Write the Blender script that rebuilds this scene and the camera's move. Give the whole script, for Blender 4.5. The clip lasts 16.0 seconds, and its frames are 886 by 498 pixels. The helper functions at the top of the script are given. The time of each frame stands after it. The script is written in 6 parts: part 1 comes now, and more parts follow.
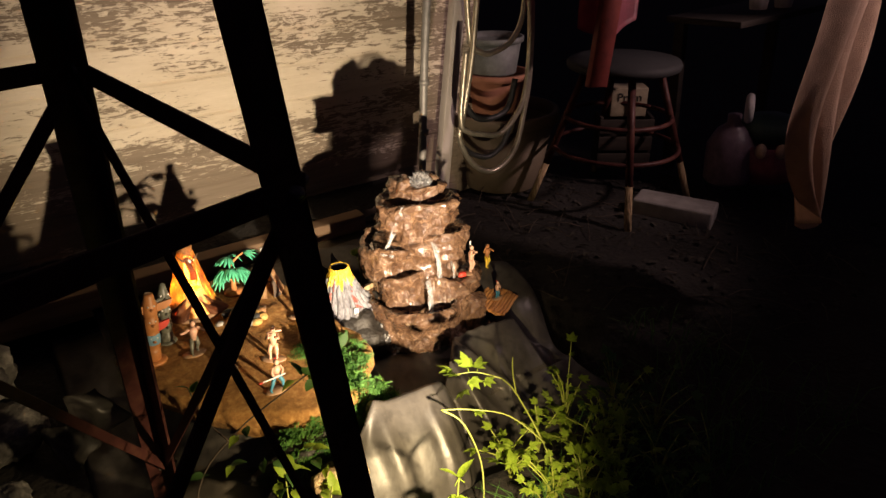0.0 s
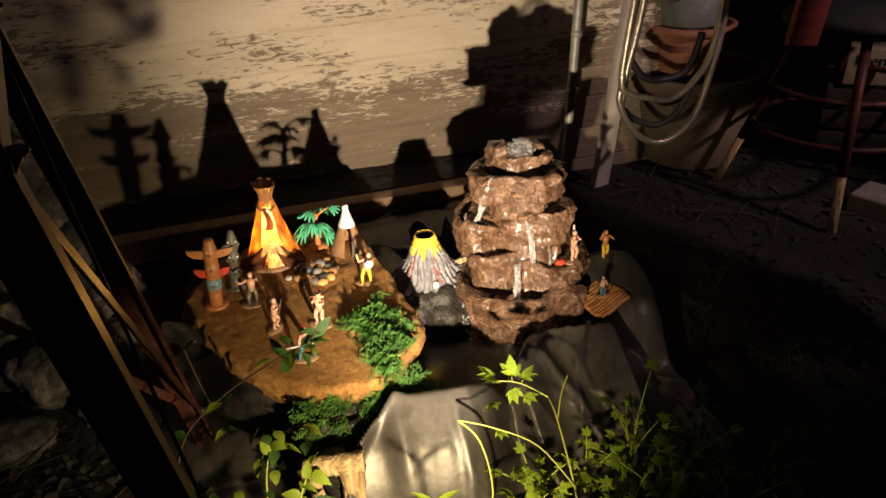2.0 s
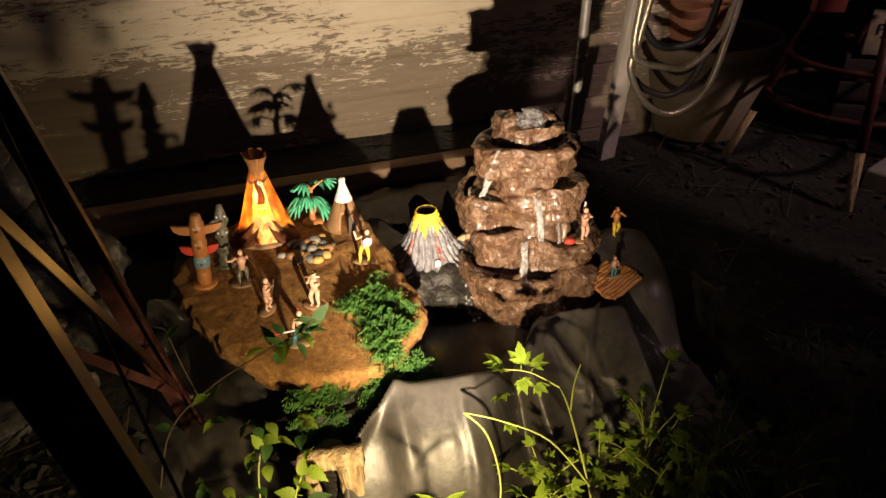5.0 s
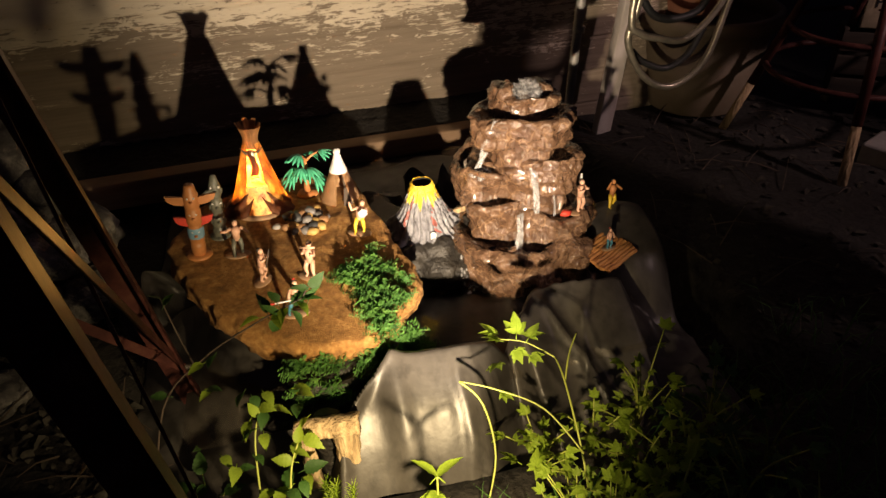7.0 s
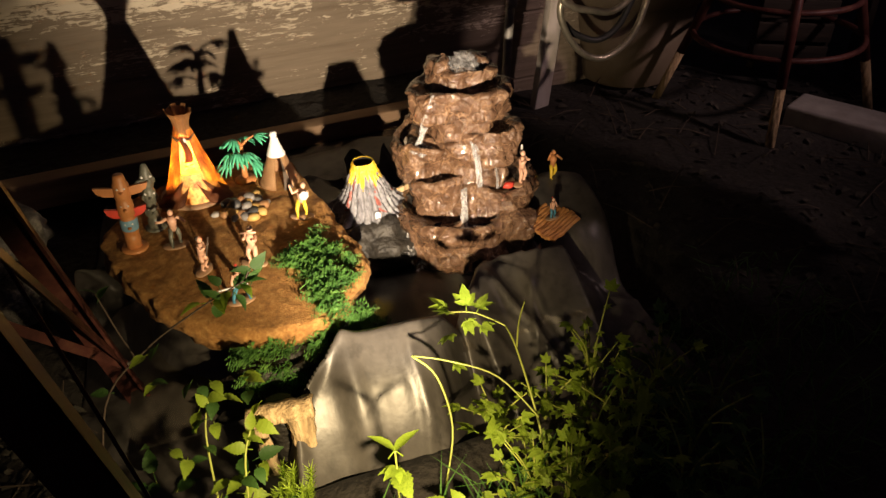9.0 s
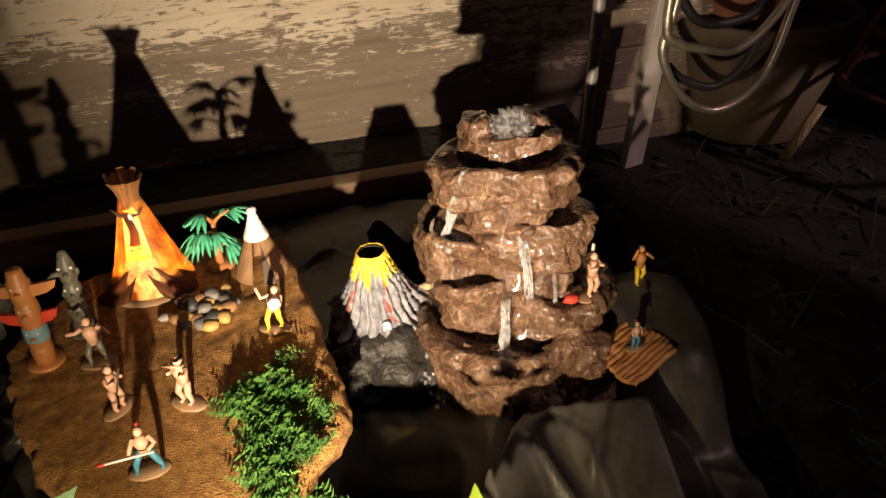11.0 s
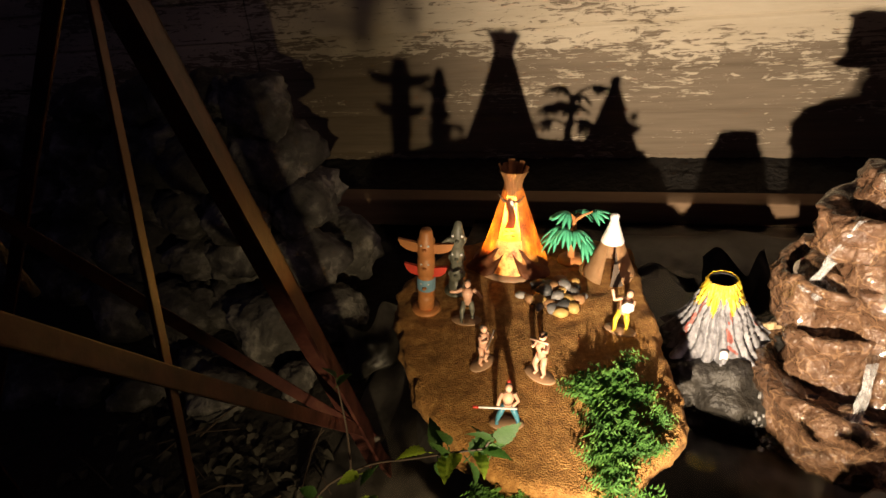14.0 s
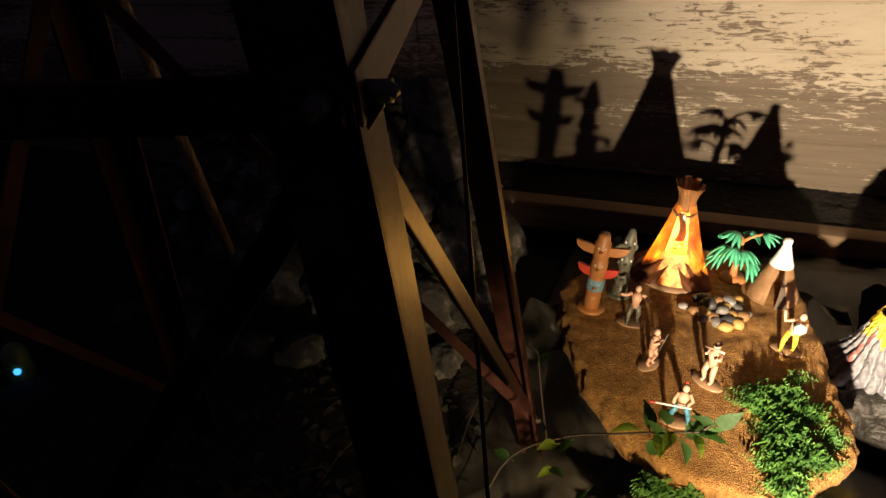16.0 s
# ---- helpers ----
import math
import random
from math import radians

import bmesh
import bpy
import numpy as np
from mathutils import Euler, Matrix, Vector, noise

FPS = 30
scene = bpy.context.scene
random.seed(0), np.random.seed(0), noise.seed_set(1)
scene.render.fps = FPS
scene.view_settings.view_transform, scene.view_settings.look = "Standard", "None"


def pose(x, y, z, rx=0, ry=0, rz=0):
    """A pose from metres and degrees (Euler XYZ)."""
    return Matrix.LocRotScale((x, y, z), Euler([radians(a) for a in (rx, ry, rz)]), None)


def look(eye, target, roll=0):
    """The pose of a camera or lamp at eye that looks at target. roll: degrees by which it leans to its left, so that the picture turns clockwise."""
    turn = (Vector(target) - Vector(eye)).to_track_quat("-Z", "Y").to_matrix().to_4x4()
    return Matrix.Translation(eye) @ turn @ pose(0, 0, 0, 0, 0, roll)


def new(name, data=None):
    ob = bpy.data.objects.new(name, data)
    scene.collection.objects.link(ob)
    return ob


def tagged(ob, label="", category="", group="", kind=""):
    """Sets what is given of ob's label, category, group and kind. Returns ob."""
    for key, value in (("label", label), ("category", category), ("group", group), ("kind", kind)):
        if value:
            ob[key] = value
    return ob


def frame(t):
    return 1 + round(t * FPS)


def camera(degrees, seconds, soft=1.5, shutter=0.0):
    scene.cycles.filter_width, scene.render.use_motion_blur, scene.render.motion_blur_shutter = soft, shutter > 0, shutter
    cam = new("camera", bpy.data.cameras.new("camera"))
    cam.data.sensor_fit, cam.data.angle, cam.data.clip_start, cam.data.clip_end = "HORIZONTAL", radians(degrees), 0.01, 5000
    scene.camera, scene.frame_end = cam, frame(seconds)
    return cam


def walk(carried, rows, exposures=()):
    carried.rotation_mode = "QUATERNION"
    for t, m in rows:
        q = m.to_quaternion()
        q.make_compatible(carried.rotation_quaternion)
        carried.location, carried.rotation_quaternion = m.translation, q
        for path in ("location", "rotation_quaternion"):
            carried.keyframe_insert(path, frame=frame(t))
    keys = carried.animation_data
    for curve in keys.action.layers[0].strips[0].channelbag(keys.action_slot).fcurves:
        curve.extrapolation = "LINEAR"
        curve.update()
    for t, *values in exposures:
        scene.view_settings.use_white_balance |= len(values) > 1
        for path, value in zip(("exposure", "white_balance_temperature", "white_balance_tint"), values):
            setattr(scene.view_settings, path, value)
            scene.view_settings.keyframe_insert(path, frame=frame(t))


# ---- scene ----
cam = camera(68.9, 16.0)
PATH = [
    (0, (-0.5, 0.263, 0.745), (0.519, 1.722, -0.167), -0.9),
    (0.5, (-0.426, 0.322, 0.732), (0.52, 1.837, -0.168), 0.8),
    (1, (-0.312, 0.308, 0.711), (0.264, 1.952, -0.271), -1.1),
    (1.5, (-0.227, 0.303, 0.702), (0.159, 1.979, -0.319), -4.6),
    (2, (-0.191, 0.286, 0.7), (0.152, 1.98, -0.307), -4.7),
    (2.5, (-0.179, 0.29, 0.704), (0.164, 1.969, -0.328), -5.0),
    (3, (-0.177, 0.286, 0.716), (0.119, 2.002, -0.267), -6.1),
    (3.5, (-0.177, 0.315, 0.715), (0.182, 1.998, -0.305), -6.3),
    (4, (-0.187, 0.336, 0.698), (0.178, 1.999, -0.352), -4.3),
    (6.5, (-0.195, 0.358, 0.672), (0.139, 1.973, -0.459), -3.9),
    (7, (-0.196, 0.35, 0.669), (0.154, 1.95, -0.478), -3.6),
    (7.5, (-0.199, 0.335, 0.664), (0.181, 1.919, -0.495), -3.1),
    (8, (-0.196, 0.324, 0.655), (0.198, 1.876, -0.544), -3.2),
    (8.5, (-0.195, 0.314, 0.636), (0.204, 1.848, -0.584), -3.7),
    (9, (-0.195, 0.344, 0.652), (0.299, 1.876, -0.536), -3.8),
    (9.2, (-0.201, 0.379, 0.652), (0.348, 1.958, -0.445), -5.1),
    (11.3, (-0.013, 0.648, 0.555), (0.184, 2.302, -0.551), -6.4),
    (11.5, (-0.015, 0.648, 0.558), (0.142, 2.295, -0.567), -7.0),
    (12, (-0.058, 0.633, 0.567), (-0.192, 2.298, -0.533), -7.9),
    (12.5, (-0.102, 0.619, 0.58), (-0.455, 2.284, -0.47), -7.7),
    (13, (-0.136, 0.603, 0.594), (-0.648, 2.261, -0.401), -7.5),
    (13.5, (-0.14, 0.592, 0.606), (-0.695, 2.237, -0.385), -7.8),
    (14, (-0.14, 0.591, 0.606), (-0.669, 2.23, -0.411), -7.3),
    (14.5, (-0.143, 0.585, 0.603), (-0.622, 2.221, -0.443), -5.6),
    (15, (-0.138, 0.58, 0.596), (-0.572, 2.219, -0.466), -4.5),
    (15.5, (-0.158, 0.565, 0.604), (-0.654, 2.207, -0.426), -4.7),
    (16, (-0.242, 0.485, 0.642), (-1.005, 2.05, -0.341), -4.8),
]
walk(cam, [(t, look(eye, target, roll)) for t, eye, target, roll in PATH], [(0.0, 0.32), (0.7, 0.22), (1.6, 0.0), (13.0, 0.0), (13.8, 0.12), (15.2, 0.14), (16.0, 0.32)])

# ---- light ----
world = bpy.data.worlds.new("night")
world.use_nodes = True
scene.world = world
world.node_tree.nodes["Background"].inputs[0].default_value = (0.56, 0.44, 0.78, 1)
world.node_tree.nodes["Background"].inputs[1].default_value = 0.015

LAMP = (-0.131, 0.578, 0.188)
spot = bpy.data.lights.new("garden_spotlight", "SPOT")
spot.energy, spot.color = 76.0, (1.0, 0.785, 0.575)
spot.spot_size, spot.spot_blend, spot.shadow_soft_size = radians(64), 1.0, 0.007
new("garden_spotlight", spot).matrix_world = look(LAMP, (0.12, 2.0, 0.28))
spill = bpy.data.lights.new("spotlight_spill", "SPOT")
spill.energy, spill.color, spill.shadow_soft_size = 17.0, (1.0, 0.74, 0.40), 0.008
spill.spot_size, spill.spot_blend = radians(106), 1.0
new("spotlight_spill", spill).matrix_world = look((LAMP[0], LAMP[1] + 0.004, LAMP[2]), (-0.14, 1.0, -0.03))
glow = bpy.data.lights.new("tepee_bulb", "POINT")
glow.energy, glow.color, glow.shadow_soft_size = 3.8, (1.0, 0.46, 0.09), 0.006
new("tepee_bulb", glow).matrix_world = pose(-0.294, 1.392, 0.128)
porch = bpy.data.lights.new("porch_light", "SPOT")
porch.energy, porch.color, porch.shadow_soft_size = 58.0, (1.0, 0.68, 0.66), 0.06
porch.spot_size, porch.spot_blend = radians(56), 1.0
new("porch_light", porch).matrix_world = look((1.75, 0.35, 1.15), (1.14, 1.12, 0.64))

# ---- materials ----
def material(name, stops, scale=20.0, stretch=(1, 1, 1), rough=0.7, metal=0.0, bump=0.2, bump_scale=None, detail=6.0,
             spec=0.5, per_object=0.0, translucent=0.0, fine=0.0, rough_var=0.0, coat=0.0):
    """A surface whose colour runs through stops with a noise in object metres, with bump and a finer grain."""
    m = bpy.data.materials.new(name)
    m.use_nodes = True
    nt = m.node_tree
    b = nt.nodes["Principled BSDF"]
    tc = nt.nodes.new("ShaderNodeTexCoord")
    mp = nt.nodes.new("ShaderNodeMapping")
    mp.inputs["Scale"].default_value = stretch
    nt.links.new(tc.outputs["Object"], mp.inputs["Vector"])
    n = nt.nodes.new("ShaderNodeTexNoise")
    n.inputs["Scale"].default_value, n.inputs["Detail"].default_value, n.inputs["Roughness"].default_value = scale, detail, 0.62
    nt.links.new(mp.outputs[0], n.inputs["Vector"])
    ramp = nt.nodes.new("ShaderNodeValToRGB")
    el = ramp.color_ramp.elements
    while len(el) < len(stops):
        el.new(0.5)
    for e, (p, c) in zip(el, stops):
        e.position, e.color = p, (*c, 1)
    nt.links.new(n.outputs[0], ramp.inputs[0])
    colour = ramp.outputs[0]
    if per_object:
        info = nt.nodes.new("ShaderNodeObjectInfo")
        hsv = nt.nodes.new("ShaderNodeHueSaturation")
        mr = nt.nodes.new("ShaderNodeMapRange")
        mr.inputs[3].default_value, mr.inputs[4].default_value = 1 - per_object, 1 + per_object
        nt.links.new(info.outputs["Random"], mr.inputs[0])
        nt.links.new(mr.outputs[0], hsv.inputs["Value"])
        nt.links.new(colour, hsv.inputs["Color"])
        colour = hsv.outputs[0]
    nt.links.new(colour, b.inputs["Base Color"])
    b.inputs["Roughness"].default_value, b.inputs["Metallic"].default_value = rough, metal
    b.inputs["Specular IOR Level"].default_value = spec
    b.inputs["Coat Weight"].default_value = coat
    b.inputs["Coat Roughness"].default_value = 0.08
    if rough_var:
        mr = nt.nodes.new("ShaderNodeMapRange")
        mr.inputs[3].default_value, mr.inputs[4].default_value = rough - rough_var, rough + rough_var
        nt.links.new(n.outputs[0], mr.inputs[0])
        nt.links.new(mr.outputs[0], b.inputs["Roughness"])
    if bump:
        n2 = nt.nodes.new("ShaderNodeTexNoise")
        n2.inputs["Scale"].default_value, n2.inputs["Detail"].default_value = bump_scale or scale * 3, 5
        nt.links.new(mp.outputs[0], n2.inputs["Vector"])
        bp = nt.nodes.new("ShaderNodeBump")
        bp.inputs["Strength"].default_value, bp.inputs["Distance"].default_value = bump, fine or 0.004
        nt.links.new(n2.outputs[0], bp.inputs["Height"])
        nt.links.new(bp.outputs[0], b.inputs["Normal"])
    if translucent:
        tr = nt.nodes.new("ShaderNodeBsdfTranslucent")
        nt.links.new(colour, tr.inputs["Color"])
        mix = nt.nodes.new("ShaderNodeMixShader")
        mix.inputs[0].default_value = translucent
        nt.links.new(b.outputs[0], mix.inputs[1])
        nt.links.new(tr.outputs[0], mix.inputs[2])
        nt.links.new(mix.outputs[0], nt.nodes["Material Output"].inputs[0])
    return m


def plain(name, c, rough=0.6, metal=0.0, var=0.25, scale=40, **kw):
    lo, hi = [x * (1 - var) for x in c], [min(1, x * (1 + var)) for x in c]
    return material(name, [(0.3, lo), (0.7, hi)], scale, rough=rough, metal=metal, **kw)


def peeling_paint():
    """Cream paint flaking off grey-brown boards, in streaks along the grain."""
    m = material("peeling_cream_paint", [(0.25, (0.15, 0.115, 0.08)), (0.75, (0.27, 0.215, 0.155))], 14, (0.25, 1, 5), rough=0.8, bump=0.3)
    nt = m.node_tree
    b = nt.nodes["Principled BSDF"]
    geo = nt.nodes.new("ShaderNodeNewGeometry")

    def streaks(scale, stretch, detail, seed):
        mp = nt.nodes.new("ShaderNodeMapping")
        mp.inputs["Scale"].default_value, mp.inputs["Location"].default_value = stretch, (seed, 0, seed * 0.7)
        nt.links.new(geo.outputs["Position"], mp.inputs["Vector"])
        n = nt.nodes.new("ShaderNodeTexNoise")
        n.inputs["Scale"].default_value, n.inputs["Detail"].default_value, n.inputs["Roughness"].default_value = scale, detail, 0.72
        n.inputs["Distortion"].default_value = 0.9 if detail > 8 else 0.0
        nt.links.new(mp.outputs[0], n.inputs["Vector"])
        return n.outputs[0]

    def maths(op, a, c):
        q = nt.nodes.new("ShaderNodeMath")
        q.operation = op
        for i, v in enumerate((a, c)):
            if isinstance(v, (int, float)):
                q.inputs[i].default_value = v
            else:
                nt.links.new(v, q.inputs[i])
        return q.outputs[0]

    chips = streaks(24, (1.0, 1, 3.0), 14, 3.0)
    areas = streaks(2.2, (0.7, 1, 2.4), 2, 8.0)
    cracks = streaks(22, (0.5, 1, 9.0), 10, 5.0)
    sep = nt.nodes.new("ShaderNodeSeparateXYZ")
    nt.links.new(geo.outputs["Position"], sep.inputs[0])
    low = nt.nodes.new("ShaderNodeMapRange")                 # boards near the soil have lost most of their paint
    low.inputs[1].default_value, low.inputs[2].default_value, low.inputs[3].default_value, low.inputs[4].default_value = 0.03, 0.30, 0.095, -0.02
    nt.links.new(sep.outputs[2], low.inputs[0])
    total = maths("ADD", maths("ADD", maths("MULTIPLY", chips, 0.42), maths("MULTIPLY", cracks, 0.32)), maths("ADD", maths("MULTIPLY", areas, 0.48), low.outputs[0]))
    ramp = nt.nodes.new("ShaderNodeValToRGB")
    ramp.color_ramp.elements[0].position, ramp.color_ramp.elements[1].position = 0.610, 0.622
    nt.links.new(total, ramp.inputs[0])
    tone = nt.nodes.new("ShaderNodeValToRGB")
    tone.color_ramp.elements[0].position, tone.color_ramp.elements[0].color = 0.3, (0.52, 0.44, 0.32, 1)
    tone.color_ramp.elements[1].position, tone.color_ramp.elements[1].color = 0.7, (0.68, 0.60, 0.47, 1)
    nt.links.new(streaks(5, (0.5, 1, 2), 6, 1.0), tone.inputs[0])
    mix = nt.nodes.new("ShaderNodeMix")
    mix.data_type = "RGBA"
    old = b.inputs["Base Color"].links[0].from_socket
    # paint where the mask is dark, bare wood where it is light
    nt.links.new(ramp.outputs[0], mix.inputs["Factor"])
    nt.links.new(tone.outputs[0], mix.inputs[6])
    nt.links.new(old, mix.inputs[7])
    nt.links.new(mix.outputs[2], b.inputs["Base Color"])
    bp = nt.nodes.new("ShaderNodeBump")
    bp.invert = True
    bp.inputs["Strength"].default_value, bp.inputs["Distance"].default_value = 0.6, 0.0012
    nt.links.new(ramp.outputs[0], bp.inputs["Height"])
    nt.links.new(b.inputs["Normal"].links[0].from_socket, bp.inputs["Normal"])
    nt.links.new(bp.outputs[0], b.inputs["Normal"])
    return m


M_SIDING = peeling_paint()
M_DARKWOOD = material("dark_stained_wood", [(0.3, (0.018, 0.013, 0.010)), (0.7, (0.05, 0.036, 0.026))], 10, (0.3, 1, 4), rough=0.8, bump=0.4)
M_WETSTONE = material("dark_wet_stone", [(0.3, (0.010, 0.009, 0.008)), (0.7, (0.04, 0.036, 0.03))], 30, rough=0.55, bump=1.0, bump_scale=45, fine=0.012)
M_BEAM = material("weathered_sill_wood", [(0.3, (0.15, 0.09, 0.05)), (0.7, (0.30, 0.20, 0.12))], 10, (0.3, 1, 4), rough=0.8, bump=0.4)
# soil kept near black, so the strip by the wall looks shadowed
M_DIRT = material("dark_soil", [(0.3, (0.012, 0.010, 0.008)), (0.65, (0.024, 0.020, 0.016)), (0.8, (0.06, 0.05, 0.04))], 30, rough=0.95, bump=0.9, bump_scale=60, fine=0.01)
M_LINER = material("black_pond_liner", [(0.3, (0.034, 0.031, 0.028)), (0.5, (0.058, 0.053, 0.047)), (0.7, (0.090, 0.082, 0.072))], 13, (1, 1, 0.6), rough=0.40, bump=0.30, bump_scale=30, fine=0.004, rough_var=0.14)
def streaked(m, strength=0.38):
    """Adds dried water runs, long downwards, and pale specks of lime."""
    nt = m.node_tree
    b = nt.nodes["Principled BSDF"]
    tc = nt.nodes.new("ShaderNodeTexCoord")
    col = b.inputs["Base Color"].links[0].from_socket
    for scale, stretch, lo, hi, tint in ((55, (1, 1, 0.10), 0.50, 0.66, (0.012, 0.011, 0.010, 1)), (240, (1, 1, 0.7), 0.69, 0.76, (0.12, 0.11, 0.09, 1))):
        mp = nt.nodes.new("ShaderNodeMapping")
        mp.inputs["Scale"].default_value = stretch
        nt.links.new(tc.outputs["Object"], mp.inputs["Vector"])
        n = nt.nodes.new("ShaderNodeTexNoise")
        n.inputs["Scale"].default_value, n.inputs["Detail"].default_value = scale, 4
        nt.links.new(mp.outputs[0], n.inputs["Vector"])
        r = nt.nodes.new("ShaderNodeMapRange")
        r.inputs[1].default_value, r.inputs[2].default_value, r.inputs[4].default_value = lo, hi, strength
        nt.links.new(n.outputs[0], r.inputs[0])
        mix = nt.nodes.new("ShaderNodeMix")
        mix.data_type = "RGBA"
        nt.links.new(r.outputs[0], mix.inputs["Factor"])
        nt.links.new(col, mix.inputs[6])
        mix.inputs[7].default_value = tint
        col = mix.outputs[2]
    nt.links.new(col, b.inputs["Base Color"])
streaked(M_LINER)
M_SLAB = material("sandy_brown_stone", [(0.28, (0.19, 0.088, 0.022)), (0.5, (0.33, 0.160, 0.040)), (0.74, (0.52, 0.30, 0.095))], 110, rough=0.9, bump=1.0, bump_scale=520, fine=0.004, detail=10)
M_ROCK = material("wet_brown_resin_rock", [(0.25, (0.048, 0.025, 0.014)), (0.5, (0.120, 0.067, 0.039)), (0.75, (0.21, 0.128, 0.080))], 38, rough=0.24, bump=0.9, bump_scale=130, fine=0.006, rough_var=0.14, coat=0.8)
def veined(m):
    """Pale thin veins along the borders of warped cells, mixed into the rock colour."""
    nt = m.node_tree
    b = nt.nodes["Principled BSDF"]
    tc = nt.nodes.new("ShaderNodeTexCoord")
    warp = nt.nodes.new("ShaderNodeTexNoise")
    warp.inputs["Scale"].default_value, warp.inputs["Detail"].default_value = 40, 4
    nt.links.new(tc.outputs["Object"], warp.inputs["Vector"])
    add = nt.nodes.new("ShaderNodeMix")
    add.data_type = "VECTOR"
    add.inputs["Factor"].default_value = 0.035
    nt.links.new(tc.outputs["Object"], add.inputs[4])
    nt.links.new(warp.outputs["Color"], add.inputs[5])
    vor = nt.nodes.new("ShaderNodeTexVoronoi")
    vor.feature = "DISTANCE_TO_EDGE"
    vor.inputs["Scale"].default_value = 34
    nt.links.new(add.outputs[1], vor.inputs["Vector"])
    r = nt.nodes.new("ShaderNodeMapRange")
    r.inputs[1].default_value, r.inputs[2].default_value, r.inputs[3].default_value, r.inputs[4].default_value = 0.0, 0.05, 0.55, 0.0
    nt.links.new(vor.outputs["Distance"], r.inputs[0])
    gate = nt.nodes.new("ShaderNodeMath")
    gate.operation = "MULTIPLY"
    nt.links.new(r.outputs[0], gate.inputs[0])
    nt.links.new(warp.outputs[0], gate.inputs[1])
    mix = nt.nodes.new("ShaderNodeMix")
    mix.data_type = "RGBA"
    nt.links.new(gate.outputs[0], mix.inputs["Factor"])
    nt.links.new(b.inputs["Base Color"].links[0].from_socket, mix.inputs[6])
    mix.inputs[7].default_value = (0.50, 0.31, 0.17, 1)
    nt.links.new(mix.outputs[2], b.inputs["Base Color"])
veined(M_ROCK)
M_GREYROCK = material("rough_grey_stone", [(0.3, (0.030, 0.027, 0.025)), (0.52, (0.10, 0.094, 0.088)), (0.7, (0.36, 0.34, 0.31))], 16, rough=0.95, bump=0.9, bump_scale=60, fine=0.01)
M_RUST = material("rusty_red_painted_iron", [(0.3, (0.024, 0.009, 0.008)), (0.55, (0.070, 0.024, 0.020)), (0.75, (0.11, 0.050, 0.032))], 30, rough=0.48, spec=0.17, metal=0.0, bump=0.12)
M_BOLT = plain("grey_bolt_steel", (0.20, 0.18, 0.16), 0.6, 0.5)
M_SKIN = plain("moulded_tan_plastic", (0.62, 0.36, 0.24), 0.4)
M_BASE = plain("brown_plastic_base", (0.34, 0.21, 0.12), 0.55)
M_BLUE = plain("teal_blue_paint", (0.05, 0.20, 0.28), 0.45)
M_YELLOW = plain("yellow_paint", (0.75, 0.52, 0.04), 0.5)
M_RED = plain("red_paint", (0.55, 0.05, 0.03), 0.45)
M_ORANGE = plain("orange_brown_plastic", (0.48, 0.20, 0.07), 0.45)
M_DARKFIG = plain("dark_grey_green_plastic", (0.12, 0.12, 0.09), 0.4, var=0.6, scale=90)
M_WHITE = plain("white_paint", (0.75, 0.73, 0.70), 0.5)
M_PALM = plain("green_plastic_fronds", (0.11, 0.56, 0.32), 0.4, translucent=0.3)
M_HIDE = material("translucent_painted_hide", [(0.40, (0.13, 0.036, 0.008)), (0.52, (0.40, 0.13, 0.020)), (0.68, (0.80, 0.42, 0.080))], 34, (1, 1, 0.6), rough=0.6, bump=0.3, translucent=0.080)
M_HIDE2 = material("matt_tan_hide", [(0.3, (0.42, 0.24, 0.11)), (0.7, (0.58, 0.36, 0.19))], 25, rough=0.7, bump=0.3)
M_MOSS = material("green_moss", [(0.32, (0.022, 0.075, 0.012)), (0.52, (0.075, 0.20, 0.032)), (0.72, (0.19, 0.36, 0.07))], 55, rough=0.75, bump=0, translucent=0.25)
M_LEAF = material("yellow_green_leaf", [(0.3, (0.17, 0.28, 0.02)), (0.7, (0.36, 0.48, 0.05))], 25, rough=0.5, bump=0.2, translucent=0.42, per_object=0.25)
# darker leaf tone; the right bank's herbs take it in place of shade
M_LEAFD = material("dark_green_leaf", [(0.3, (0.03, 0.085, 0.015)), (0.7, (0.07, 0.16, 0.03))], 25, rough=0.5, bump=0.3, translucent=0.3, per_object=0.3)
M_STEM = plain("pale_green_stem", (0.30, 0.34, 0.06), 0.5)
M_TWIG = plain("brown_twig", (0.07, 0.05, 0.035), 0.8)
M_LAVA = material("grey_lava_ash", [(0.3, (0.06, 0.06, 0.065)), (0.48, (0.20, 0.20, 0.22)), (0.74, (0.32, 0.33, 0.36))], 130, (1, 1, 0.35), rough=0.6, bump=0.6, bump_scale=150)
M_PIPE = plain("grey_galvanised_pipe", (0.26, 0.25, 0.23), 0.5, 0.3)
M_POST = material("worn_white_post_paint", [(0.3, (0.42, 0.36, 0.31)), (0.6, (0.60, 0.55, 0.50))], 12, (1, 1, 0.3), rough=0.7, bump=0.25)
M_HOSE = plain("braided_metal_hose", (0.52, 0.47, 0.36), 0.35, 0.75)
M_HOSED = plain("black_rubber_hose", (0.02, 0.02, 0.02), 0.5)
M_TERRA = material("terracotta", [(0.3, (0.28, 0.11, 0.06)), (0.7, (0.42, 0.20, 0.12))], 12, rough=0.85, bump=0.2)
M_GREYPOT = plain("grey_plastic_pot", (0.16, 0.17, 0.16), 0.6)
